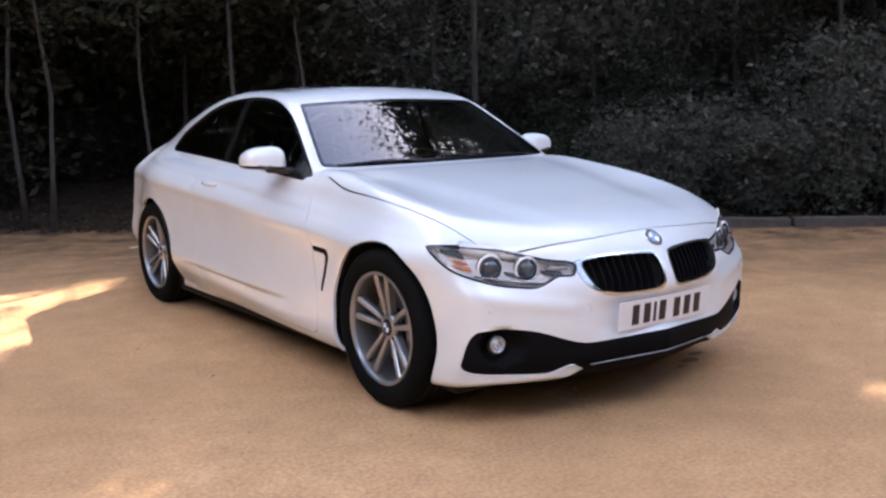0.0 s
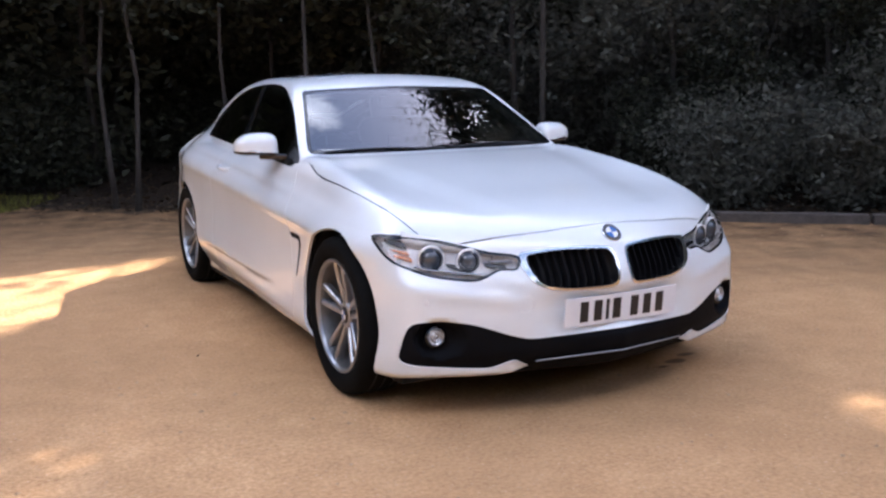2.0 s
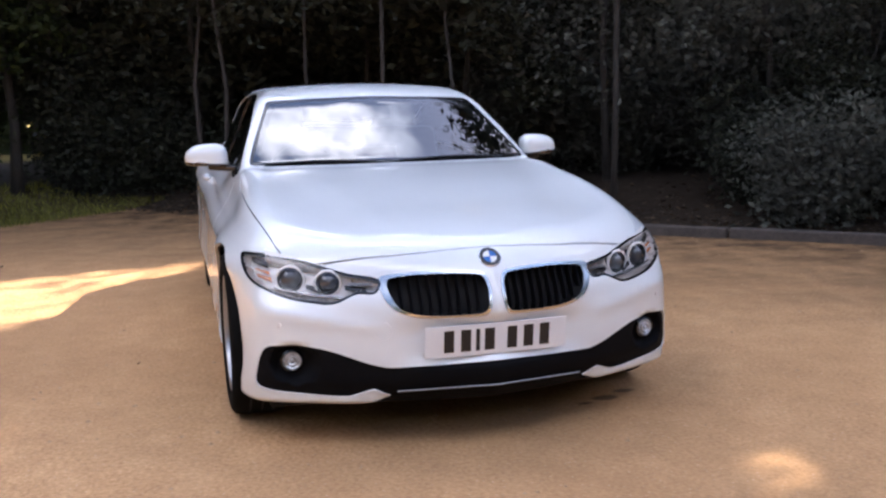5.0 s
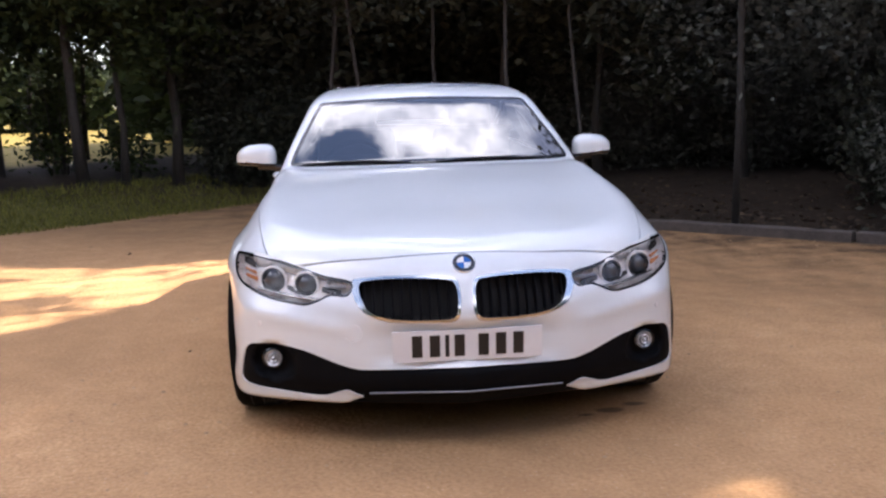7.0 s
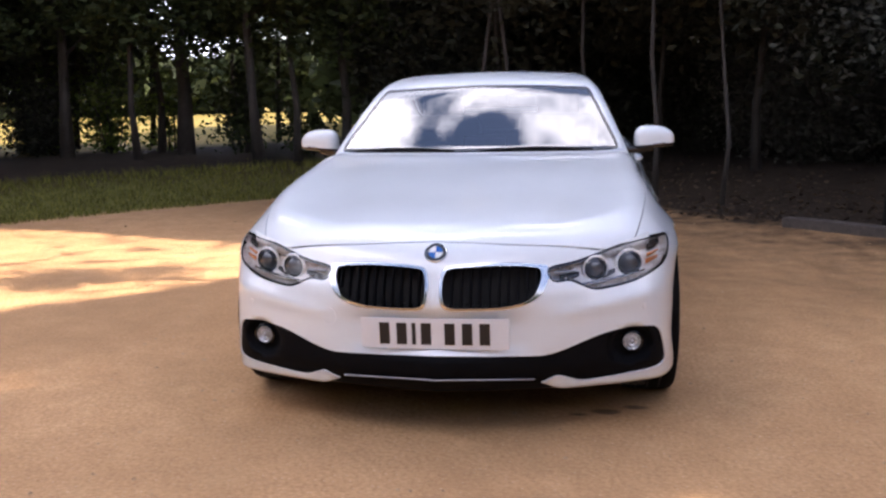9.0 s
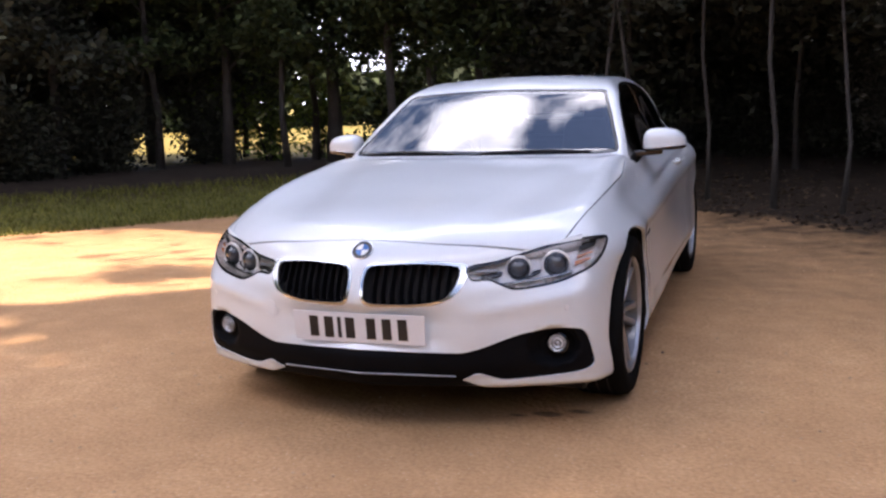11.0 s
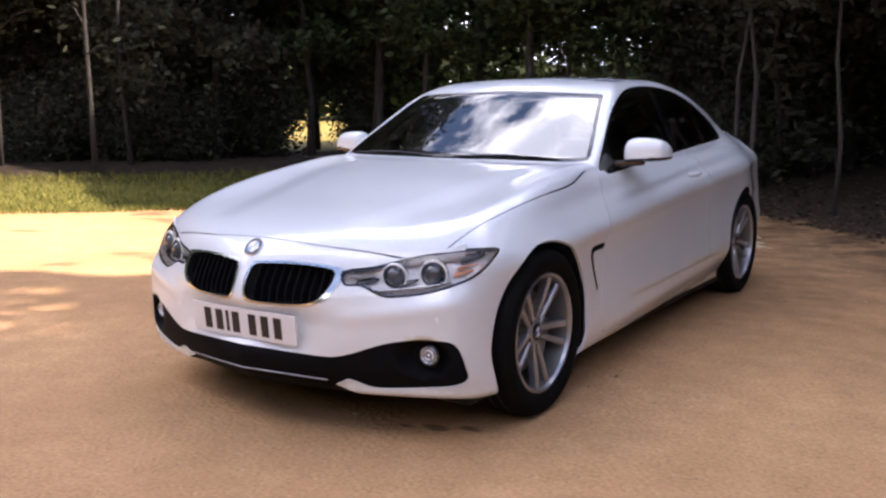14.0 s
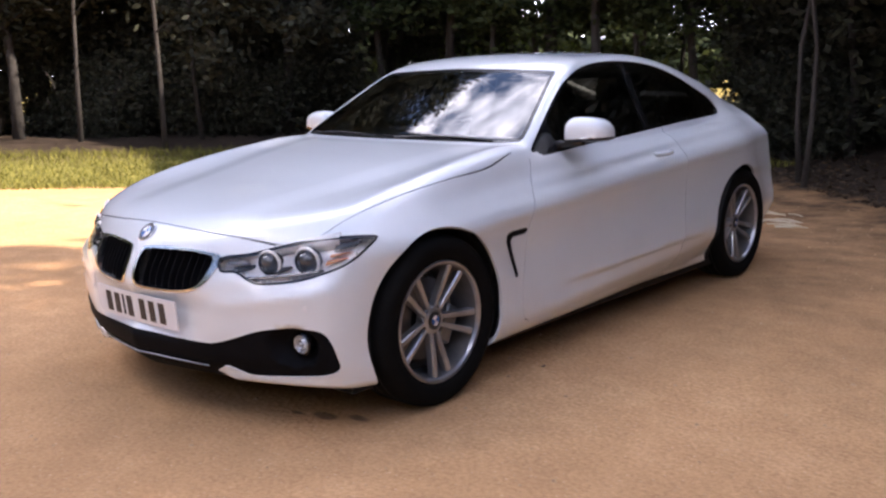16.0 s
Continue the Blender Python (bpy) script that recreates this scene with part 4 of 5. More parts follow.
    # parking sensors
    y = front_y(0.732, 0.462)
    disc("sensor", (s * 0.732, y + 0.001, 0.462), (0.75 * s, -0.8, 0), [(0.0125, -0.005), (0.0125, 0.0005), (0.0105, 0.0012), (0.002, 0.0014)], BADGE_WHITE, bumper, "", 18)
# towing-eye cover
y = front_y(0.393, 0.441)
torus("tow_cover", (-0.393, y + 0.0005, 0.441), (-0.32, -1, 0.05), 0.031, 0.0011, BADGE_WHITE, bumper)
# side vents
for s in (1, -1):
    panel("side_vent", ["vent"], BLACK_PLASTIC, car, "black hook-shaped wing vent", offset=-0.003, depth=0.02, sides=(s,))
# doors
for s in (1, -1):
    d = panel("door", ["door"], PAINT, car, sides=(s,))
    trim = panel("window_trim", ["window_trim"], SATIN_BLACK, car, "gloss black window surround", offset=-0.002, depth=0.015, sides=(s,))
    panel("door_window", ["door_glass"], SIDE_GLASS, d, "dark side window", offset=-0.006, depth=0, sides=(s,), shadow=False)
    panel("quarter_window", ["quarter_glass"], SIDE_GLASS, car, "dark rear quarter window", offset=-0.006, depth=0, sides=(s,), shadow=False)
    # handle: a bowed grip over a shallow cup
    v, f = [], []
    for i, t in enumerate(np.linspace(0, 1, 15)):
        y = 1.690 + 0.175 * t
        z = 0.816 + 0.008 * t
        bow = 0.034 * math.sin(math.pi * t) ** 0.55
        x = side_x(y, z) + bow - 0.002
        h = 0.0125 - 0.003 * abs(2 * t - 1) ** 3
        for dx, dz in ((0, h), (0.007, h * 0.6), (0.009, 0), (0.007, -h * 0.6), (0, -h), (-0.008, 0)):
            v.append((s * (x + dx), y, z + dz))
        if i:
            for j in range(6):
                f.append((6 * i - 6 + j, 6 * i - 6 + (j + 1) % 6, 6 * i + (j + 1) % 6, 6 * i + j))
    part("door_handle", mesh_of("door_handle", v, f, PAINT), None, d)
    # mirror
    bm = bmesh.new()
    bmesh.ops.create_uvsphere(bm, u_segments=36, v_segments=24, radius=1)
    for q in bm.verts:
        ux, uy, uz = q.co
        e = lambda t, k: math.copysign(abs(t) ** k, t)
        x, y, z = e(ux, 0.46), e(uy, 0.75), e(uz, 0.56 if uz > 0 else 0.5)
        taper = 1.03 - 0.10 * (x * 0.5 + 0.5) - 0.36 * (x * 0.5 + 0.5) ** 4
        q.co = (0.868 + 0.102 * x, 1.01 + 0.070 * y + 0.015 * x, 0.950 + 0.006 * x + (0.090 * taper if z > 0 else 0.024) * z)
    for q in bm.verts:
        q.co.x *= s
    low = bm.copy()
    pl = dict(plane_co=(0.86 * s, 1.0, 0.944), plane_no=(-0.07 * s, 0, 1.0))
    bmesh.ops.bisect_plane(bm, geom=bm.verts[:] + bm.edges[:] + bm.faces[:], clear_inner=True, **pl)
    bmesh.ops.bisect_plane(low, geom=low.verts[:] + low.edges[:] + low.faces[:], clear_outer=True, **pl)
    bmesh.ops.scale(low, vec=(1.0, 1.04, 1), space=Matrix.Translation((-0.862 * s, -1.01, -0.95)), verts=low.verts)
    mirror = part("wing_mirror", bm, PAINT, d, "white wing mirror over black base")
    part("base", low, SATIN_BLACK, mirror, "black lower housing")
    arm = bmesh.new()
    box(arm, (0.17, 0.060, 0.030), (0.775 * s, 0.975, 0.918), (0, -5 * s, 12 * s))
    part("arm", arm, SATIN_BLACK, mirror, bevel=0.008)
    v, f = [], []
    for i, t in enumerate(np.linspace(0, 1, 10)):
        x, y = 0.86 + 0.099 * t, 0.942 + 0.055 * t ** 3
        for dy, dz in ((-0.004, 0.004), (-0.006, 0), (-0.004, -0.004), (0.01, 0)):
            v.append((s * x, y + dy, 0.9445 + 0.010 * t + dz))
        if i:
            for j in range(4):
                f.append((4 * i - 4 + j, 4 * i - 4 + (j + 1) % 4, 4 * i + (j + 1) % 4, 4 * i + j))
    part("repeater", mesh_of("repeater", v, f, CHROME), None, mirror, "bright indicator strip")
    glass = bmesh.new()
    box(glass, (0.13, 0.006, 0.085), (0.865 * s, 1.070, 0.970))
    part("mirror_glass", glass, CHROME, mirror, bevel=0.002)

# number plate and badge
y0, y1 = front_y(0.0, 0.455), front_y(0.0, 0.345)
tilt = math.degrees(math.atan2(y0 - y1, 0.11))
plate_m = pose(0, (y0 + y1) / 2 - 0.006, 0.398, 90 - tilt, 0, 0)
bm = bmesh.new()
bmesh.ops.create_grid(bm, x_segments=12, y_segments=2, size=1)
for q in bm.verts:
    q.co = Vector((q.co.x * 0.26, q.co.y * 0.0555, -0.10 * (q.co.x * 0.26) ** 2))
back = bmesh.ops.extrude_face_region(bm, geom=bm.faces[:])
for q in [e for e in back["geom"] if isinstance(e, bmesh.types.BMVert)]:
    q.co.z -= 0.005
plate = part("number_plate", bm, PLATE_WHITE, car, "white number plate with dark bars")
plate.matrix_local = plate_m
x = -0.201
for wide, gap in ((0.050, 0.011), (0.050, 0.011), (0.014, 0.011), (0.050, 0.033), (0.050, 0.011), (0.050, 0.011), (0.050, 0.0)):
    bm = bmesh.new()
    bar = min(wide, 0.036)
    box(bm, (bar, 0.079, 0.0016), (x + wide / 2, 0.0, 0.0006 - 0.10 * (x + wide / 2) ** 2))
    b = part("bar", bm, INK, plate, smooth=False)
    x += wide + gap
by = front_y(0.0, 0.671)
aim = Vector((0, -0.72, 0.69))
badge = disc("badge", (0, by, 0.671), aim, [(0.0405, -0.01), (0.0405, 0.003), (0.0385, 0.0048), (0.0365, 0.004)], CHROME, car, "round badge with blue and white quarters")
disc("ring", (0, by, 0.671), aim, [(0.0368, 0.0), (0.0368, 0.0046), (0.0255, 0.0048), (0.0255, 0.002)], INK, badge)
q3 = aim.normalized().to_track_quat("Z", "Y").to_matrix()
for k in range(4):
    v = [Vector((0, by, 0.671)) + q3 @ Vector((0, 0, 0.0056))]
    for j in range(9):
        w = math.pi / 2 * (k + j / 8)
        v.append(Vector((0, by, 0.671)) + q3 @ Vector((0.025 * math.cos(w), 0.025 * math.sin(w), 0.0052)))
    part("quarter", mesh_of("quarter", v, [(0, j, j + 1) for j in range(1, 9)], (BADGE_BLUE, BADGE_WHITE)[k % 2], smooth=False), None, badge)


# wipers lying along the foot of the windscreen
for s, x0, x1 in ((1, 0.02, 0.56), (-1, 0.10, 0.62)):
    v, f = [], []
    for i, t in enumerate(np.linspace(0, 1, 12)):
        x = x0 + (x1 - x0) * t
        z = 0.9385 + 0.010 * math.sin(math.pi * t)
        y = front_y_screen(x, z)
        for dy, dz in ((-0.012, 0.0), (-0.008, 0.008), (-0.002, 0.004), (-0.004, -0.004)):
            v.append((s * x, y + dy, z + dz))
        if i:
            for j in range(4):
                f.append((4 * i - 4 + j, 4 * i - 4 + (j + 1) % 4, 4 * i + (j + 1) % 4, 4 * i + j))
    part("wiper", mesh_of("wiper", v, f, SATIN_BLACK), None, windscreen, "black wiper blade")


# ---- wheels ----
def arc_shell(name, y, parent):
    """The dark liner of a wheel arch."""
    for s in (1, -1):
        v, f = [], []
        n = 26
        for i in range(n):
            w = radians(-28 + 236 * i / (n - 1))
            cx, cz = math.cos(w), math.sin(w)
            for x, r in ((0.50, 0.05), (0.50, 0.372), (0.80, 0.372), (0.86, 0.352)):
                v.append((s * min(x, side_x(y + r * cx, 0.33 + r * cz) - 0.012) if x > 0.6 else s * x, y + r * cx, 0.33 + r * cz))
            if i:
                for j in range(3):
                    f.append((4 * i - 4 + j, 4 * i - 4 + j + 1, 4 * i + j + 1, 4 * i + j))
        part(name, mesh_of(name, v, f, INSIDE_BLACK), None, parent)


def make_wheel():
    w = new("wheel")
    bm = bmesh.new()
    spin(bm, [(0.232, -0.095), (0.250, -0.108), (0.280, -0.113), (0.305, -0.108), (0.319, -0.094), (0.325, -0.07), (0.3265, 0.0), (0.325, 0.07),
              (0.319, 0.094), (0.305, 0.107), (0.280, 0.112), (0.250, 0.107), (0.2335, 0.096), (0.226, 0.08), (0.226, -0.08)], 64)
    tyre = part("tyre", bm, RUBBER, w, "black road tyre")
    for k in (-0.045, 0.0, 0.045):
        bm = bmesh.new()
        spin(bm, [(0.3268, k - 0.004), (0.3274, k), (0.3268, k + 0.004), (0.32, k)], 48)
        part("groove", bm, INSIDE_BLACK, tyre)
    bm = bmesh.new()
    spin(bm, [(0.2335, 0.094), (0.2335, 0.100), (0.228, 0.103), (0.221, 0.100), (0.216, 0.088), (0.222, 0.080), (0.226, 0.09)], 64)
    rim = part("rim", bm, ALLOY, w, "silver alloy rim with five twin spokes")
    bm = bmesh.new()
    spin(bm, [(0.217, 0.089), (0.206, 0.04), (0.203, -0.09), (0.212, -0.095), (0.225, -0.09), (0.225, 0.079)], 64)
    part("barrel", bm, SHADED_ALLOY, rim, "inner barrel in shaded alloy")
    for k in range(5):
        for side in (-1, 1):
            v, f = [], []
            base = math.pi / 2 + 2 * math.pi * k / 5
            steps = 9
            for i in range(steps):
                t = i / (steps - 1)
                r = 0.040 + 0.177 * t
                a = base + side * math.asin(min(0.6, (0.0135 + 0.026 * t) / r))
                wide = 0.0095 + 0.0045 * t
                x = 0.058 + 0.026 * t ** 1.5 + 0.005 * math.sin(math.pi * t)
                tx, tz = -math.sin(a), math.cos(a)
                for dw, dx in ((-1.0, -0.006), (-0.65, 0.0), (0.65, 0.0), (1.0, -0.006), (0.8, -0.034), (-0.8, -0.034)):
                    v.append((x + dx, r * math.cos(a) + dw * wide * tx, r * math.sin(a) + dw * wide * tz))
                if i:
                    for j in range(6):
                        f.append((6 * i - 6 + j, 6 * i - 6 + (j + 1) % 6, 6 * i + (j + 1) % 6, 6 * i + j))
            bm = bmesh.new()
            bm.from_mesh(mesh_of("spoke", v, f, ALLOY))
            part("spoke", bm, ALLOY, rim)
    bm = bmesh.new()
    spin(bm, [(0.001, 0.02), (0.056, 0.02), (0.056, 0.052), (0.050, 0.060), (0.036, 0.064), (0.034, 0.058), (0.001, 0.058)], 40)
    part("hub", bm, ALLOY, rim)
    bm = bmesh.new()
    spin(bm, [(0.001, 0.055), (0.033, 0.055), (0.033, 0.064), (0.029, 0.067), (0.001, 0.068)], 32)
    cap = part("centre_cap", bm, INK, rim, "dark centre cap with blue and white")
    for k in range(4):
        v = [(0.0695, 0, 0)] + [(0.069, 0.020 * math.cos(math.pi / 2 * (k + j / 6)), 0.020 * math.sin(math.pi / 2 * (k + j / 6))) for j in range(7)]
        part("quarter", mesh_of("quarter", v, [(0, j, j + 1) for j in range(1, 7)], (BADGE_BLUE, BADGE_WHITE)[k % 2], smooth=False), None, rim)
    for k in range(5):
        a = math.pi / 2 + 2 * math.pi * k / 5
        bm = bmesh.new()
        spin(bm, [(0.001, 0.05), (0.0095, 0.05), (0.0095, 0.060), (0.001, 0.060)], 12)
        bmesh.ops.translate(bm, vec=(0, 0.046 * math.cos(a), 0.046 * math.sin(a)), verts=bm.verts)
        part("bolt", bm, STEEL, rim)
    bm = bmesh.new()
    spin(bm, [(0.075, -0.012), (0.158, -0.012), (0.158, 0.012), (0.075, 0.012)], 48)
    part("brake_disc", bm, STEEL, w, "worn steel brake disc")
    bm = bmesh.new()
    box(bm, (0.07, 0.075, 0.15), (0.0, 0.125, 0.02), (0, 0, 0))
    part("caliper", bm, SHADED_ALLOY, w, bevel=0.012)
    bm = bmesh.new()
    spin(bm, [(0.02, -0.09), (0.205, -0.09), (0.205, -0.085), (0.02, -0.085)], 40)
    part("backplate", bm, INSIDE_BLACK, w)
    return w


first = make_wheel()
first.parent = car
first.matrix_basis = pose(0.768, 0.0, 0.324, -30, 0, 0)
for x, y, turn, spun in ((0.718, 2.80, 0, 31), (-0.768, 0.0, 180, 3), (-0.718, 2.80, 180, 55)):
    copy_thing(first, pose(x, y, 0.324, 0, 0, turn) @ pose(0, 0, 0, spun, 0, 0)).parent = car
arc_shell("wheel_arch_liner", -0.014, car)
arc_shell("wheel_arch_liner", 2.76, car)

# ---- cabin ----
def soft_box(name, size, at, turn, material, parent, r=0.03, label=""):
    bm = bmesh.new()
    box(bm, size, at, turn)
    ob = part(name, bm, material, parent, label)
    mod = ob.modifiers.new("bevel", "BEVEL")
    mod.width, mod.segments = r, 4
    return ob


# black tray added under the car to deepen the shade on the ground
soft_box("shade_tray", (1.50, 3.55, 0.05), (0, 1.42, 0.132), (0, 0, 0), INSIDE_BLACK, car, 0.01)
soft_box("cabin_floor", (1.36, 2.3, 0.05), (0, 1.9, 0.30), (0, 0, 0), CABIN_CLOTH, car)
dash = soft_box("dashboard", (1.34, 0.46, 0.20), (0, 0.98, 0.80), (8, 0, 0), CABIN_CLOTH, car, 0.06)
soft_box("binnacle", (0.34, 0.20, 0.07), (-0.36, 1.08, 0.915), (6, 0, 0), CABIN_CLOTH, dash, 0.03)
soft_box("screen", (0.22, 0.03, 0.09), (0, 1.10, 0.95), (12, 0, 0), SATIN_BLACK, dash, 0.008)
soft_box("rear_shelf", (1.1, 0.5, 0.04), (0, 2.75, 0.92), (0, 0, 0), CABIN_CLOTH, car)
soft_box("rear_seat", (1.1, 0.25, 0.55), (0, 2.50, 0.68), (-20, 0, 0), SEAT_LEATHER, car, 0.06)
for s in (1, -1):
    seat = soft_box("front_seat", (0.50, 0.52, 0.20), (0.36 * s, 1.62, 0.46), (4, 0, 0), SEAT_LEATHER, car, 0.06, "dark leather front seat")
    soft_box("backrest", (0.48, 0.15, 0.62), (0.36 * s, 1.98, 0.77), (-18, 0, 0), SEAT_LEATHER, seat, 0.06)
    soft_box("headrest", (0.26, 0.10, 0.18), (0.36 * s, 2.12, 1.13), (-14, 0, 0), SEAT_LEATHER, seat, 0.04)
    soft_box("door_card", (0.05, 1.2, 0.5), (0.69 * s, 1.3, 0.60), (0, 0, 0), CABIN_CLOTH, car, 0.02)
wheel_at = pose(-0.36, 1.24, 0.86, 62, 0, 0)
sw = torus("steering_wheel", (0, 0, 0), (0, 0, 1), 0.18, 0.015, CABIN_CLOTH, car, "dark leather steering wheel")
sw.matrix_local = wheel_at
bm = bmesh.new()
box(bm, (0.34, 0.05, 0.02), (0, 0, -0.01))
box(bm, (0.13, 0.12, 0.04), (0, -0.01, -0.005))
part("spokes", bm, CABIN_CLOTH, sw)
rv = soft_box("rear_view_mirror", (0.23, 0.03, 0.07), (0, 1.20, 1.17), (10, 0, 0), SATIN_BLACK, car, 0.015)
# dark lining of the screen pillars and roof rails
for s in (1, -1):
    v, f = [], []
    line = []
    for z, x in ((0.95, 0.672), (1.02, 0.642), (1.09, 0.606), (1.16, 0.570), (1.22, 0.535)):
        line.append((s * (x - 0.012), front_y_screen(x, z) + 0.055, z - 0.01))
    for y in (1.45, 1.7, 2.0, 2.25):
        z = float(curve(np.array(y), ROOF)) - 0.075
        line.append((s * (side_x(y, z) - 0.055), y, z))
    tube_into(v, f, line, [0.024, 0.026, 0.028, 0.030, 0.034, 0.036, 0.036, 0.036, 0.034], 8)
    part("pillar_lining", mesh_of("pillar_lining", v, f, CABIN_CLOTH), None, car)
for s in (1, -1):
    v, f = [], []
    line = [(s * x, y, float(curve(np.array(y), ROOF)) - 0.028 * (x / 0.55) ** 2 - 0.052) for x, y in ((0.50, 2.30), (0.47, 2.55), (0.45, 2.80), (0.435, 3.02), (0.42, 3.22))]
    tube_into(v, f, line, [0.034, 0.036, 0.038, 0.040, 0.040], 8)
    part("rear_pillar_lining", mesh_of("rear_pillar_lining", v, f, CABIN_CLOTH), None, car)
# roof lining
v, f = [], []
for i, y in enumerate(np.linspace(1.28, 2.6, 12)):
    for x in np.linspace(-0.5, 0.5, 7):
        v.append((x, y, float(curve(np.array(y), ROOF)) - 0.045 - 0.03 * (x / 0.55) ** 2))
    if i:
        f += [(7 * i - 7 + j, 7 * i - 6 + j, 7 * i + 1 + j, 7 * i + j) for j in range(6)]
part("roof_lining", mesh_of("roof_lining", v, f, CABIN_CLOTH), None, car)
# ---- ground ----
def over(edge, x, y):
    return edge[0] * x + edge[1] * y - edge[2]


def ground_height(x, y):
    g, w = over(EDGE_GRASS, x, y), over(EDGE_WOOD, x, y)
    bank = 0.30 * step(np.asarray(g), 0.1, 3.6) - 0.05 * step(np.asarray(g), 6, 14)
    wood = 0.30 * step(np.asarray(w), 0.0, 2.4)
    swell = 0.012 * np.sin(x * 0.9 + 1.3) * np.cos(y * 0.7) * step(np.hypot(x, y - 1), 3, 6)
    return np.maximum(bank, wood) + swell


def grid_lines():
    a = list(np.arange(-16, 16.01, 0.25))
    far = [20, 26, 36, 60, 110, 220, 500, 1500]
    return np.array([-v for v in reversed(far)] + a + far, float)


gx = grid_lines()
gy = grid_lines()
X, Y = np.meshgrid(gx, gy, indexing="ij")
Z = ground_height(X, Y)
nx, ny = len(gx), len(gy)
idx = np.arange(nx * ny).reshape(nx, ny)
quads = np.stack([idx[:-1, :-1], idx[1:, :-1], idx[1:, 1:], idx[:-1, 1:]], -1).reshape(-1, 4)
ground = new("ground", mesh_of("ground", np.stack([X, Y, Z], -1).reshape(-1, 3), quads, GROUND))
tagged(ground, "sandy gravel yard with grass bank and leaf litter", "ground", kind="structure")


def at_ground(x, y):
    return float(ground_height(np.array(float(x)), np.array(float(y))))


# ---- trees ----
FLECK = [(0.56, -1.48), (0.90, -1.40), (1.02, -1.06), (0.70, -1.02)]
LIT = [(-0.5, 4.05), (-1.45, 2.3), (-3.0, 0.9), (-6, 0.2), (-13, -1.5), (-13, 4.5), (-8.4, 4.4), (-6.6, 3.7), (-5, 4.4), (-2.3, 3.65)]


def inside(px, py, poly):
    hit = np.zeros(np.shape(px), bool)
    for (x0, y0), (x1, y1) in zip(poly, poly[1:] + poly[:1]):
        cross = (y0 > py) != (y1 > py)
        hit ^= cross & (px < (x1 - x0) * (py - y0) / (y1 - y0 + 1e-12) + x0)
    return hit


def leaves(centres, size, rng, flat=0.6):
    """Pointed little leaves, two triangles each, at the centres."""
    n = len(centres)
    d = rng.normal(size=(n, 3))
    d[:, 2] *= flat
    d /= np.linalg.norm(d, axis=1, keepdims=True)
    e = np.cross(d, rng.normal(size=(n, 3)))
    e /= np.linalg.norm(e, axis=1, keepdims=True)
    s = size * rng.uniform(0.6, 1.3, (n, 1))
    v = np.stack([centres - d * s, centres + e * s * 0.45, centres + d * s, centres - e * s * 0.45], 1).reshape(-1, 3)
    return v, np.arange(4 * n).reshape(n, 4)


def tree(name, rng, height, spread, first, trunk_r, count, bark, leaf, leaf_size, lean=0.3, where=(0, 0), label="", tight=0.8):
    """A trunk with limbs, and a crown of separate leaves in loose clumps."""
    ox, oy = where
    oz = at_ground(ox, oy) - 0.06
    tv, tf = [], []
    la, lb = rng.uniform(-lean, lean, 2)
    line = [(la * (k / 8) ** 1.5 + 0.05 * math.sin(k * 1.7 + la * 9), lb * (k / 8) ** 1.5 + 0.05 * math.cos(k * 1.3 + lb * 9), height * 0.92 * k / 8) for k in range(9)]
    tube_into(tv, tf, line, [trunk_r * (1.35 if k == 0 else 1) * (1 - 0.85 * k / 8) for k in range(9)], 8)
    clumps = []
    limbs = max(8, int(height * 2.4))
    for i in range(limbs):
        h = first + (height * 0.95 - first) * (i + rng.uniform(0, 0.9)) / limbs
        k = min(h / (height * 0.92) * 8, 7.99)
        a, b = Vector(line[int(k)]), Vector(line[int(k) + 1])
        root = a.lerp(b, k - int(k))
        w = i * 2.4 + rng.uniform(-0.5, 0.5)
        reach = spread * (0.35 + 0.65 * math.sin(math.pi * min(1, 0.25 + 0.75 * (1 - (h - first) / (height - first + 0.01))) ** 0.8)) * rng.uniform(0.7, 1.15)
        end = root + Vector((math.cos(w) * reach, math.sin(w) * reach, reach * rng.uniform(0.05, 0.5)))
        mid = root.lerp(end, 0.5) + Vector((0, 0, 0.12 * reach))
        r = trunk_r * 0.42 * (1 - 0.6 * h / height)
        tube_into(tv, tf, [root, mid, end], [r, r * 0.6, r * 0.2], 5)
        for s in (0.45, 0.65, 0.85, 1.0):
            clumps.append((root.lerp(end, s) + Vector(rng.normal(0, 0.12 * spread, 3)), spread * rng.uniform(0.14, 0.30)))
    clumps.append((Vector(line[8]), 0.3 * spread))
    per = int(count / len(clumps))
    pts = []
    for c, r in clumps:
        q = rng.normal(size=(per, 3)) * r * np.array([1, 1, 0.62]) * 0.75 * tight
        pts.append(q + np.array(c))
    pts = np.concatenate(pts)
    world_pts = pts + np.array([ox, oy, oz])
    s = world_pts[:, 2] / TO_SUN.z
    gx_, gy_ = world_pts[:, 0] - s * TO_SUN.x, world_pts[:, 1] - s * TO_SUN.y
    gap = inside(gx_, gy_, LIT) | inside(gx_, gy_, FLECK)
    pts = pts[(~gap | (rng.uniform(size=len(pts)) < 0.010)) & (world_pts[:, 2] > oz + 0.1)]
    thing = new(name)
    thing.location = (ox, oy, oz)
    part("trunk", mesh_of("trunk", tv, tf, bark), None, thing)
    v, f = leaves(pts, leaf_size, rng)
    part("crown", mesh_of("crown", v, f, leaf, smooth=False), None, thing)
    tagged(thing, label, "tree")
    return thing


rng = np.random.default_rng(4)


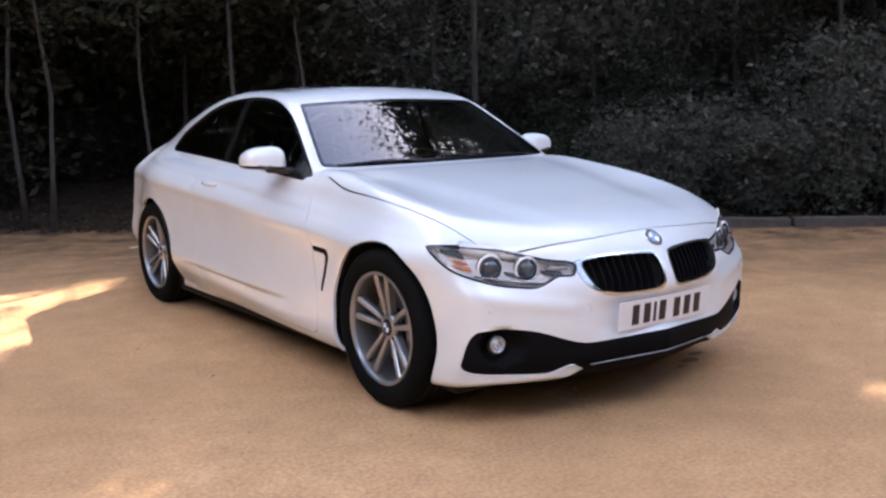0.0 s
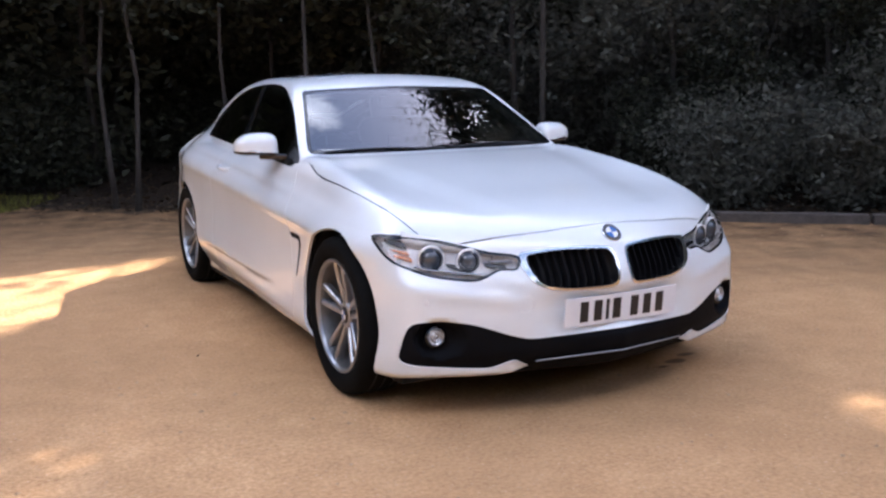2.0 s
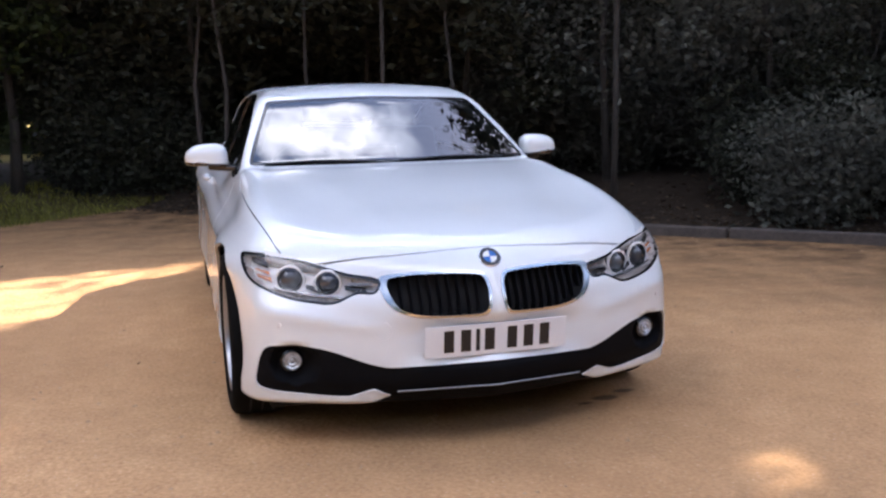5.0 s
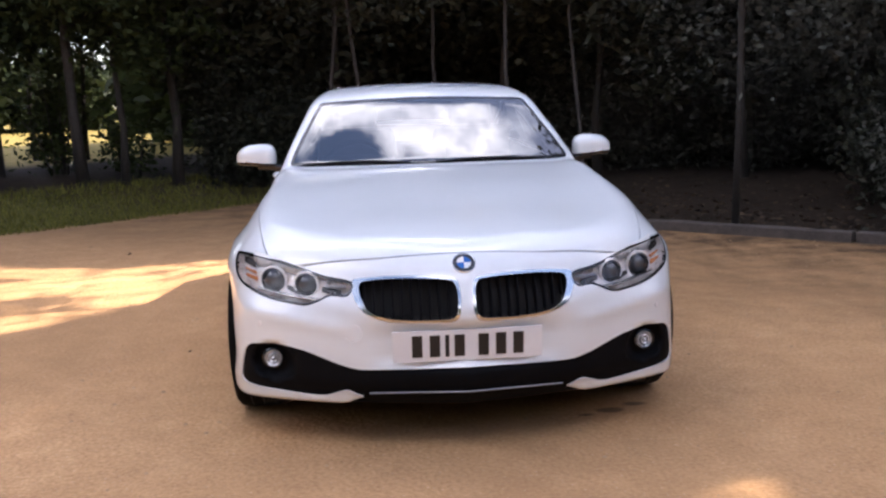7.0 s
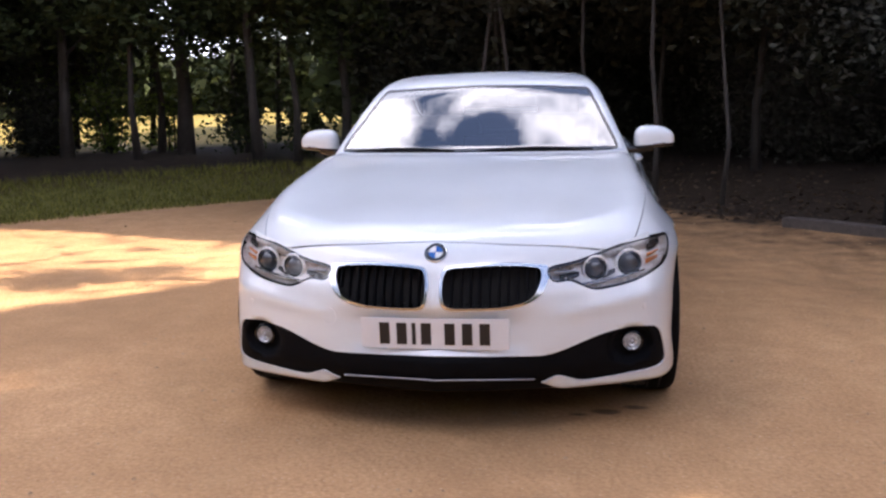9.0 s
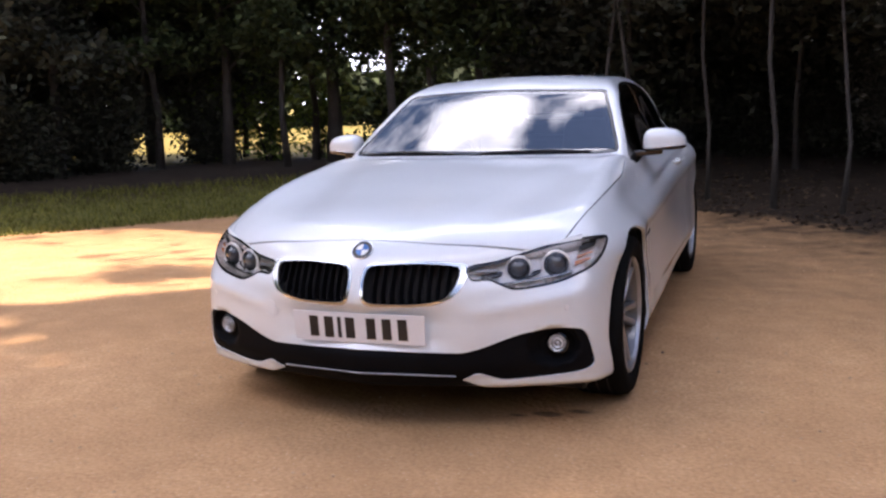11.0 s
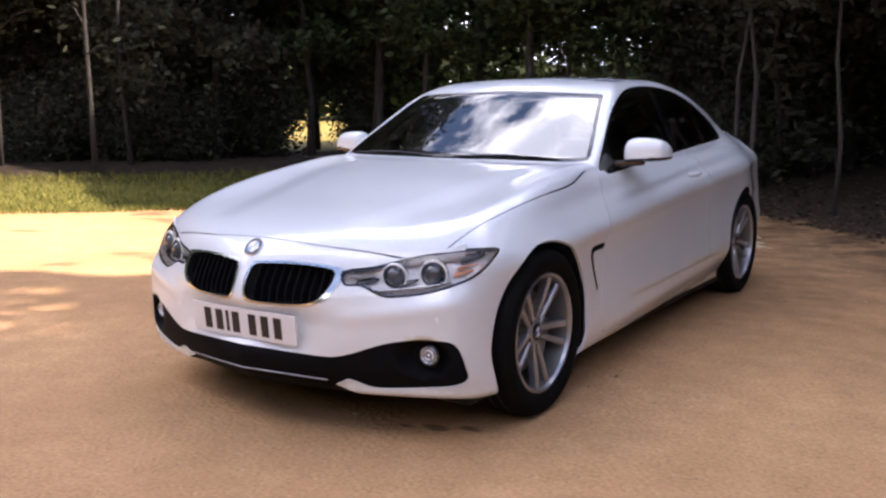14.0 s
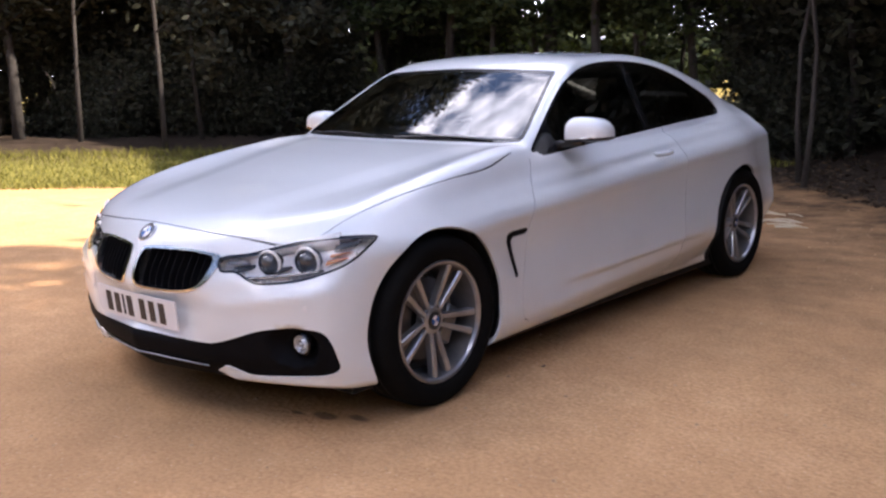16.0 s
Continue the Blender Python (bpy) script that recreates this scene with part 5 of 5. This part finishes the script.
def along(edge, d, s):
    """A place d metres past an edge of the yard, s metres along it."""
    n = Vector((edge[0], edge[1])).normalized()
    base = n * (edge[2] / math.hypot(edge[0], edge[1]))
    p = base + n * d + Vector((n.y, -n.x)) * s
    return p.x, p.y



def bush(name, rng, where, wide, high, count, leaf, size, label):
    """Low growth: thin stems and loose leaves down to the ground."""
    ox, oy = where
    oz = at_ground(ox, oy) - 0.05
    tv, tf = [], []
    heads = []
    for i in range(9):
        w, r = rng.uniform(0, 6.3), wide * rng.uniform(0.2, 0.9)
        top = Vector((math.cos(w) * r, math.sin(w) * r, high * rng.uniform(0.45, 1.0)))
        tube_into(tv, tf, [(0.12 * math.cos(w), 0.12 * math.sin(w), 0), top * 0.55 + Vector((0, 0, 0.1)), top], [0.014, 0.010, 0.004], 5)
        heads += [(top, wide * 0.36), (top * 0.6, wide * 0.40), (top * 0.32, wide * 0.35)]
    per = count // len(heads)
    pts = np.concatenate([rng.normal(size=(per, 3)) * r * np.array([1, 1, 0.8]) * 0.7 + np.array(c) for c, r in heads])
    world_pts = pts + np.array([ox, oy, oz])
    s = world_pts[:, 2] / TO_SUN.z
    gx_, gy_ = world_pts[:, 0] - s * TO_SUN.x, world_pts[:, 1] - s * TO_SUN.y
    gap = inside(gx_, gy_, LIT) | inside(gx_, gy_, FLECK)
    pts = pts[~gap & (pts[:, 2] > 0.03)]
    thing = new(name)
    thing.location = (ox, oy, oz)
    tagged(part("brushwood", mesh_of("brushwood", tv, tf, BARK), None, thing), kind="stuff")
    v, f = leaves(pts, size, rng)
    part("foliage", mesh_of("foliage", v, f, leaf, smooth=False), None, thing)
    return tagged(thing, label, "shrub")


# slender young trees just behind the kerb
for x, y in ((0.55, 6.9), (1.25, 6.15), (-0.35, 7.15), (-0.62, 7.55), (1.9, 5.75), (6.0, 2.1)):
    tree("young_tree", rng, (rng.uniform(6.0, 7.2) if y > 3 else rng.uniform(4.8, 5.8)), rng.uniform(1.4, 1.8), rng.uniform(1.9, 2.4), rng.uniform(0.022, 0.036), 5200, PALE_BARK, LEAF_SHADED, 0.05,
         where=(x, y), label="slender young tree with pale trunk at the wood's edge")
# the wood behind
for d0, step_s in ((1.7, 1.7), (4.2, 1.6), (6.0, 1.9), (7.6, 1.9), (9.4, 2.2)):
    for s in np.arange(-8.5, 12.5, step_s):
        x, y = along(EDGE_WOOD, d0 + rng.uniform(-0.5, 0.5), s + rng.uniform(-0.6, 0.6))
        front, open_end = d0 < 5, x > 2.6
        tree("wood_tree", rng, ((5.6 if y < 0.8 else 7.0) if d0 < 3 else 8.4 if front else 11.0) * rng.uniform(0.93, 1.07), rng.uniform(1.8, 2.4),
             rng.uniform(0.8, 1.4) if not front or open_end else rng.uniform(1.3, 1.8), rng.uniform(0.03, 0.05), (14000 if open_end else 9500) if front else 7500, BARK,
             LEAF_HAZY if open_end and front else LEAF_SHADED, (0.040 if open_end else 0.075) if front else 0.17,
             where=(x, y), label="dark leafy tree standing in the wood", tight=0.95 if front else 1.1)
for d0 in (3.6, 4.8, 6.0):
    for s in np.arange(-8.0, 10.5, 1.25):
        x, y = along(EDGE_WOOD, d0 + rng.uniform(-0.4, 0.5), s + rng.uniform(-0.5, 0.5))
        bush("undergrowth_shrub", rng, (x, y), rng.uniform(0.8, 1.2), rng.uniform(1.3, 2.8), 6500, LEAF_HAZY if x > 2.6 else LEAF_SHADED, 0.042,
             "dark shrub in the wood's shaded undergrowth")
# shrubs right behind the kerb, mostly in the haze-lightened grey, where the wood opens to the sky
for s in np.arange(0.6, 6.6, 0.62):
    for d0 in (0.75, 1.5):
        x, y = along(EDGE_WOOD, d0 + rng.uniform(-0.2, 0.3), s + rng.uniform(-0.3, 0.3))
        bush("edge_shrub", rng, (x, y), rng.uniform(0.4, 0.85), rng.uniform(0.6, 1.8) * (1 if d0 < 1 else 1.6), 6000, LEAF_HAZY if rng.uniform() < 0.7 else LEAF_SHADED, 0.034, "hazy grey-green shrub behind the timber kerb")
# trees along the grass bank
for x, y, r in ((-4.1, 9.15, 0.075), (-3.55, 9.3, 0.05), (-5.55, 10.1, 0.12), (-6.2, 10.6, 0.06), (-5.8, 9.0, 0.05), (-7.2, 9.6, 0.09), (-2.9, 9.6, 0.07), (-8.8, 5.7, 0.030), (-8.5, 4.9, 0.035), (-9.95, 4.5, 0.032),
                (-8.7, 7.4, 0.08), (-7.9, 8.6, 0.06), (-10.1, 6.6, 0.07), (-11.4, 4.2, 0.08), (-12.4, 2.9, 0.07), (-2.2, 10.4, 0.08), (-11.0, 7.6, 0.09), (-12.8, 5.4, 0.1), (-14, 3.4, 0.1), (-9.8, 9.2, 0.09)):
    tree("bank_tree", rng, rng.uniform(8.8, 10.2) if x < -8.4 else rng.uniform(7.0, 9.0), rng.uniform(1.6, 2.2), (rng.uniform(1.5, 1.9) if -7.5 < x < -2.5 and y > 8 else rng.uniform(1.3, 1.8)), r, 13000 if -8 < x < -2.5 and y > 8 else 24000, BARK, LEAF if -8 < x < -2.5 and y > 8 else LEAF_SHADED, 0.068,
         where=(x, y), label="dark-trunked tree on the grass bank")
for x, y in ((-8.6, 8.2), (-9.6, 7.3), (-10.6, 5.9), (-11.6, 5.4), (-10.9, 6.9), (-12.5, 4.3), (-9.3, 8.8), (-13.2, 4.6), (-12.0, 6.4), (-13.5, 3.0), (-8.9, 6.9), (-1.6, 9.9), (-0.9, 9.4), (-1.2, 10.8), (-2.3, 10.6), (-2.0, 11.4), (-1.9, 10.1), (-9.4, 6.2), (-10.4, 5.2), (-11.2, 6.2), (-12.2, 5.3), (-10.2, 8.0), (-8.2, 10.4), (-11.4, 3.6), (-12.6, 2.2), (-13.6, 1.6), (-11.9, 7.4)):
    bush("bank_shrub", rng, (x, y), rng.uniform(0.8, 1.2), rng.uniform(1.0, 1.9), 5000, LEAF_SHADED, 0.045, "leafy shrub among the trees on the bank")

for x, y in ((-3.6, 10.0), (-4.7, 10.3), (-6.4, 11.3), (-7.6, 11.6), (-8.2, 10.9), (-7.0, 10.6), (-5.4, 12.4), (-8.9, 11.6)):
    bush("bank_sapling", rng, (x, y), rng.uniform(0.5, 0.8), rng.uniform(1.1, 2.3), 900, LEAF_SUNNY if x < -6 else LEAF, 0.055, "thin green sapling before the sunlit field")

for x, y in ((-7.3, 12.8), (-8.4, 12.0), (-5.4, 14.4), (-6.5, 14.9)):
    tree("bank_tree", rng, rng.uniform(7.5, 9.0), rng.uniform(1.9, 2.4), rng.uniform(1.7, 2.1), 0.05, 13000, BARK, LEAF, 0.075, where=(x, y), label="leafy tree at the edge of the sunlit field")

# a darker belt of trees behind the bank, out towards the yard's far end
for x, y in ((-13.5, 6.6), (-14.8, 5.0), (-15.6, 3.0), (-12.4, 8.6), (-16.2, 1.0), (-11.2, 9.8), (-14.0, 8.2), (-16.0, 6.4), (-12.8, 10.6), (-10.0, 11.2), (-17.4, 4.2), (-9.0, 12.2), (-1.6, 11.6), (0.0, 10.6), (-0.4, 12.6), (1.2, 11.4), (-2.0, 13.6), (-9.4, 10.4)):
    tree("belt_tree", rng, rng.uniform(7.5, 9.0), rng.uniform(1.9, 2.5), rng.uniform(1.2, 1.6), rng.uniform(0.07, 0.1), 7500, BARK, LEAF_SHADED, 0.14,
         where=(x, y), label="dark tree in the belt behind the bank", tight=1.0)
for x, y in ((-2.3, 11.9), (-1.4, 10.4), (-2.6, 13.6)):
    tree("belt_tree", rng, rng.uniform(7.5, 9.0), 1.35, 0.9, 0.07, 8000, BARK, LEAF_SHADED, 0.12, where=(x, y), label="narrow dark tree in the belt behind the bank", tight=1.2)
# added shade trees: crowns above the view keep sun off the foreground
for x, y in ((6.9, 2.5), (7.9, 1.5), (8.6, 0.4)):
    tree("wood_tree", rng, rng.uniform(9.2, 9.8), rng.uniform(2.0, 2.3), rng.uniform(3.0, 3.6), 0.09, 11000, BARK, LEAF_HAZY, 0.10,
         where=(x, y), label="added tall tree whose unseen crown shades the yard")

def overhanging_tree(where):
    """A tree at the yard's edge whose long limbs reach out over the car."""
    ox, oy = where
    oz = at_ground(ox, oy) - 0.06
    tv, tf = [], []
    trunk = [(0, 0, 0), (0.03, 0.02, 1.2), (0.0, -0.04, 2.4), (-0.08, -0.10, 3.6), (-0.10, -0.05, 4.8), (-0.05, 0.0, 5.8)]
    tube_into(tv, tf, trunk, [0.036, 0.029, 0.026, 0.024, 0.018, 0.01], 9)
    pts = []
    for h, tip, bunch in ((2.9, (-1.45, -1.95, 3.55), 0.34), (3.2, (-1.05, -2.25, 3.95), 0.30), (3.9, (0.6, -1.0, 4.6), 0.36), (4.6, (-0.5, 0.5, 5.4), 0.36)):
        a, b = Vector((-0.05, -0.06, h)), Vector(tip)
        mid = a.lerp(b, 0.55) + Vector((0, 0, 0.16))
        tube_into(tv, tf, [a, mid, b], [0.026, 0.017, 0.006], 6)
        for k in range(9):
            t = 0.5 + 0.5 * k / 8
            c = mid.lerp(b, 2 * t - 1) + Vector(rng.normal(0, 0.16, 3))
            tube_into(tv, tf, [mid.lerp(b, 2 * t - 1), c], [0.007, 0.003], 4)
            pts.append(rng.normal(size=(130, 3)) * bunch * 0.42 * np.array([1, 1, 0.6]) + np.array(c))
    thing = new("overhanging_tree")
    thing.location = (ox, oy, oz)
    part("trunk", mesh_of("trunk", tv, tf, BARK), None, thing)
    v, f = leaves(np.concatenate(pts), 0.05, rng)
    part("crown", mesh_of("crown", v, f, LEAF_SHADED, smooth=False), None, thing)
    tagged(thing, "slender tree with limbs reaching out over the gravel", "tree")


overhanging_tree((3.05, 4.40))

# ---- timber kerb before the wood ----
def sleeper(x, y, turn, length):
    bm = bmesh.new()
    box(bm, (length, 0.14, 0.16), (0, 0, 0.03))
    bmesh.ops.subdivide_edges(bm, edges=bm.edges[:], cuts=5, use_grid_fill=True)
    for q in bm.verts:
        q.co += Vector((0, 0.012, 0.010)) * noise.noise(q.co * 3 + Vector((x, y, 0)))
    ob = part("timber_kerb", bm, TIMBER, None, bevel=0.01)
    ob.matrix_basis = pose(x, y, -0.022, 0, 0, turn)
    tagged(ob, "weathered timber kerb along the gravel's edge", "kerb", "kerb timbers")


turn = math.degrees(math.atan2(-EDGE_WOOD[0], EDGE_WOOD[1]))
for k in range(6):
    x, y = along(EDGE_WOOD, 0.05 + rng.uniform(-0.02, 0.02), -0.6 + 1.85 * k)
    sleeper(x, y, turn + rng.uniform(-0.8, 0.8), 1.82)

# ---- slatted screen at the wood's edge ----
screen_at = Vector((7.70, 1.62))
fence = new("slatted_screen")
fence.location = (screen_at.x, screen_at.y, at_ground(screen_at.x, screen_at.y))
fence.rotation_euler = (0, 0, radians(turn + 6))
for x in (-0.85, 0.85):
    bm = bmesh.new()
    box(bm, (0.07, 0.07, 1.75), (x, 0.04, 0.85))
    part("post", bm, TIMBER, fence, bevel=0.006)
for k in range(13):
    bm = bmesh.new()
    box(bm, (1.8, 0.022, 0.075), (0, 0, 0.42 + 0.098 * k), (14, 0, 0))
    part("slat", bm, GREY_WOOD, fence, bevel=0.004)
tagged(fence, "grey slatted wooden screen among the trees", "screen")

# ---- loose stuff on the ground ----
def scatter(name, count, pick, size, material, label, category, flat=0.15, lift=0.01):
    pts = []
    while len(pts) < count:
        x, y = pick()
        pts.append((x, y, at_ground(x, y) + lift))
    v, f = leaves(np.array(pts), size, rng, flat)
    ob = new(name, mesh_of(name, v, f, material, smooth=False))
    return tagged(ob, label, category, kind="stuff")


def wood_floor():
    return along(EDGE_WOOD, abs(rng.normal(0.5, 0.8)), rng.uniform(-7, 9))


scatter("leaf_litter", 5000, wood_floor, 0.035, DRY_LEAF, "dry brown leaves at the wood's edge", "leaves")


def yard_floor():
    while True:
        x, y = rng.uniform(-7, 6), rng.uniform(-3.5, 8)
        if over(EDGE_GRASS, x, y) < 0 and over(EDGE_WOOD, x, y) < 0:
            return x, y


scatter("fallen_leaves", 16, yard_floor, 0.018, DRY_LEAF, "few dry leaves fallen on the gravel", "leaves")

# a few straws; the small dark spots by the car are in the ground colour
straw = []
for x, y in ((0.10, 5.30), (0.32, 4.72), (0.18, 4.98)):
    v, f = [], []
    for k in range(5):
        a, w = rng.uniform(-0.5, 0.5), rng.uniform(0.10, 0.26)
        px, py = x + rng.normal(0, 0.10), y + rng.normal(0, 0.06)
        z = at_ground(px, py) + 0.006
        tube_into(v, f, [(px - w / 2, py - a * w / 2, z), (px, py + 0.01, z + 0.006), (px + w / 2, py + a * w / 2, z)], [0.004, 0.006, 0.003], 5)
    tagged(new("straw", mesh_of("straw", v, f, STRAW)), "pale dry straw lying on the gravel", "straw", kind="stuff")

# pebbles on the yard
pv, pf = [], []
for k in range(2600):
    x, y = yard_floor()
    r = 0.004 + 0.009 * rng.uniform() ** 3
    base = len(pv)
    z = at_ground(x, y)
    for dx, dy, dz in ((1, 0, 0), (0, 1, 0), (-1, 0, 0), (0, -1, 0), (0, 0, 0.7), (0, 0, -0.5)):
        pv.append((x + r * dx * rng.uniform(0.7, 1.3), y + r * dy * rng.uniform(0.7, 1.3), z + r * dz))
    pf += [tuple(base + i for i in t) for t in ((0, 1, 4), (1, 2, 4), (2, 3, 4), (3, 0, 4), (1, 0, 5), (2, 1, 5), (3, 2, 5), (0, 3, 5))]
tagged(new("pebbles", mesh_of("pebbles", pv, pf, PEBBLE, smooth=False)), "small pale pebbles strewn over the yard", "pebbles", kind="stuff")

# grass on the bank: blades in tufts
n = 30000
d = rng.uniform(0, 1, n) ** 1.1 * 2.4 - 0.12
s = rng.uniform(-8.5, 5.5, n)
nn = np.array(EDGE_GRASS[:2]) / np.hypot(*EDGE_GRASS[:2])
bx = nn[0] * (EDGE_GRASS[2] / np.hypot(*EDGE_GRASS[:2]) + d) + nn[1] * s
by_ = nn[1] * (EDGE_GRASS[2] / np.hypot(*EDGE_GRASS[:2]) + d) - nn[0] * s
bz = ground_height(bx, by_) - 0.004
hgt = 0.03 + 0.07 * rng.uniform(size=n) ** 2 + 0.05 * (d > 1.9)
ang = rng.uniform(0, 6.28, n)
lean_x, lean_y = rng.normal(0, 0.5, n) * hgt, rng.normal(0, 0.5, n) * hgt
wx, wy = np.cos(ang) * 0.006, np.sin(ang) * 0.006
gv = np.stack([np.stack([bx - wx, by_ - wy, bz], 1), np.stack([bx + wx, by_ + wy, bz], 1), np.stack([bx + lean_x, by_ + lean_y, bz + hgt], 1)], 1).reshape(-1, 3)
tagged(new("grass", mesh_of("grass", gv, np.arange(3 * n).reshape(n, 3), GRASS_BLADE, smooth=False)), "short rough grass on the bank", "grass", kind="stuff")

# ---- distance: woods round the yard and beyond the field ----
fp = []
for a in np.linspace(0, 2 * math.pi, 900, endpoint=False):
    c = math.cos(a), math.sin(a)
    deep = math.radians(106) < a < math.radians(140)
    r = 40 if deep else 19 + 2.5 * math.sin(a * 7)
    # 15 m stretches behind the camera and westwards: unseen, added to block low skylight
    top = (4.6 if deep else 15 if c[1] < -0.2 or c[0] < -0.8 else 8) * (0.75 + 0.25 * math.sin(a * 23) * math.sin(a * 11 + 1)) * (1.0 if deep else 0.9)
    for k in range(60):
        rr = r + rng.uniform(0, 5)
        fp.append((c[0] * rr + rng.normal(0, 0.4), c[1] * rr + rng.normal(0, 0.4), top * rng.uniform(0, 1) ** 0.8))
v, f = leaves(np.array(fp), 0.5, rng)
tagged(new("far_woods_and_light_block", mesh_of("far_woods_and_light_block", v, f, LEAF, smooth=False)), "distant belt of trees, with unseen stretches added to block skylight", "woods", kind="stuff")
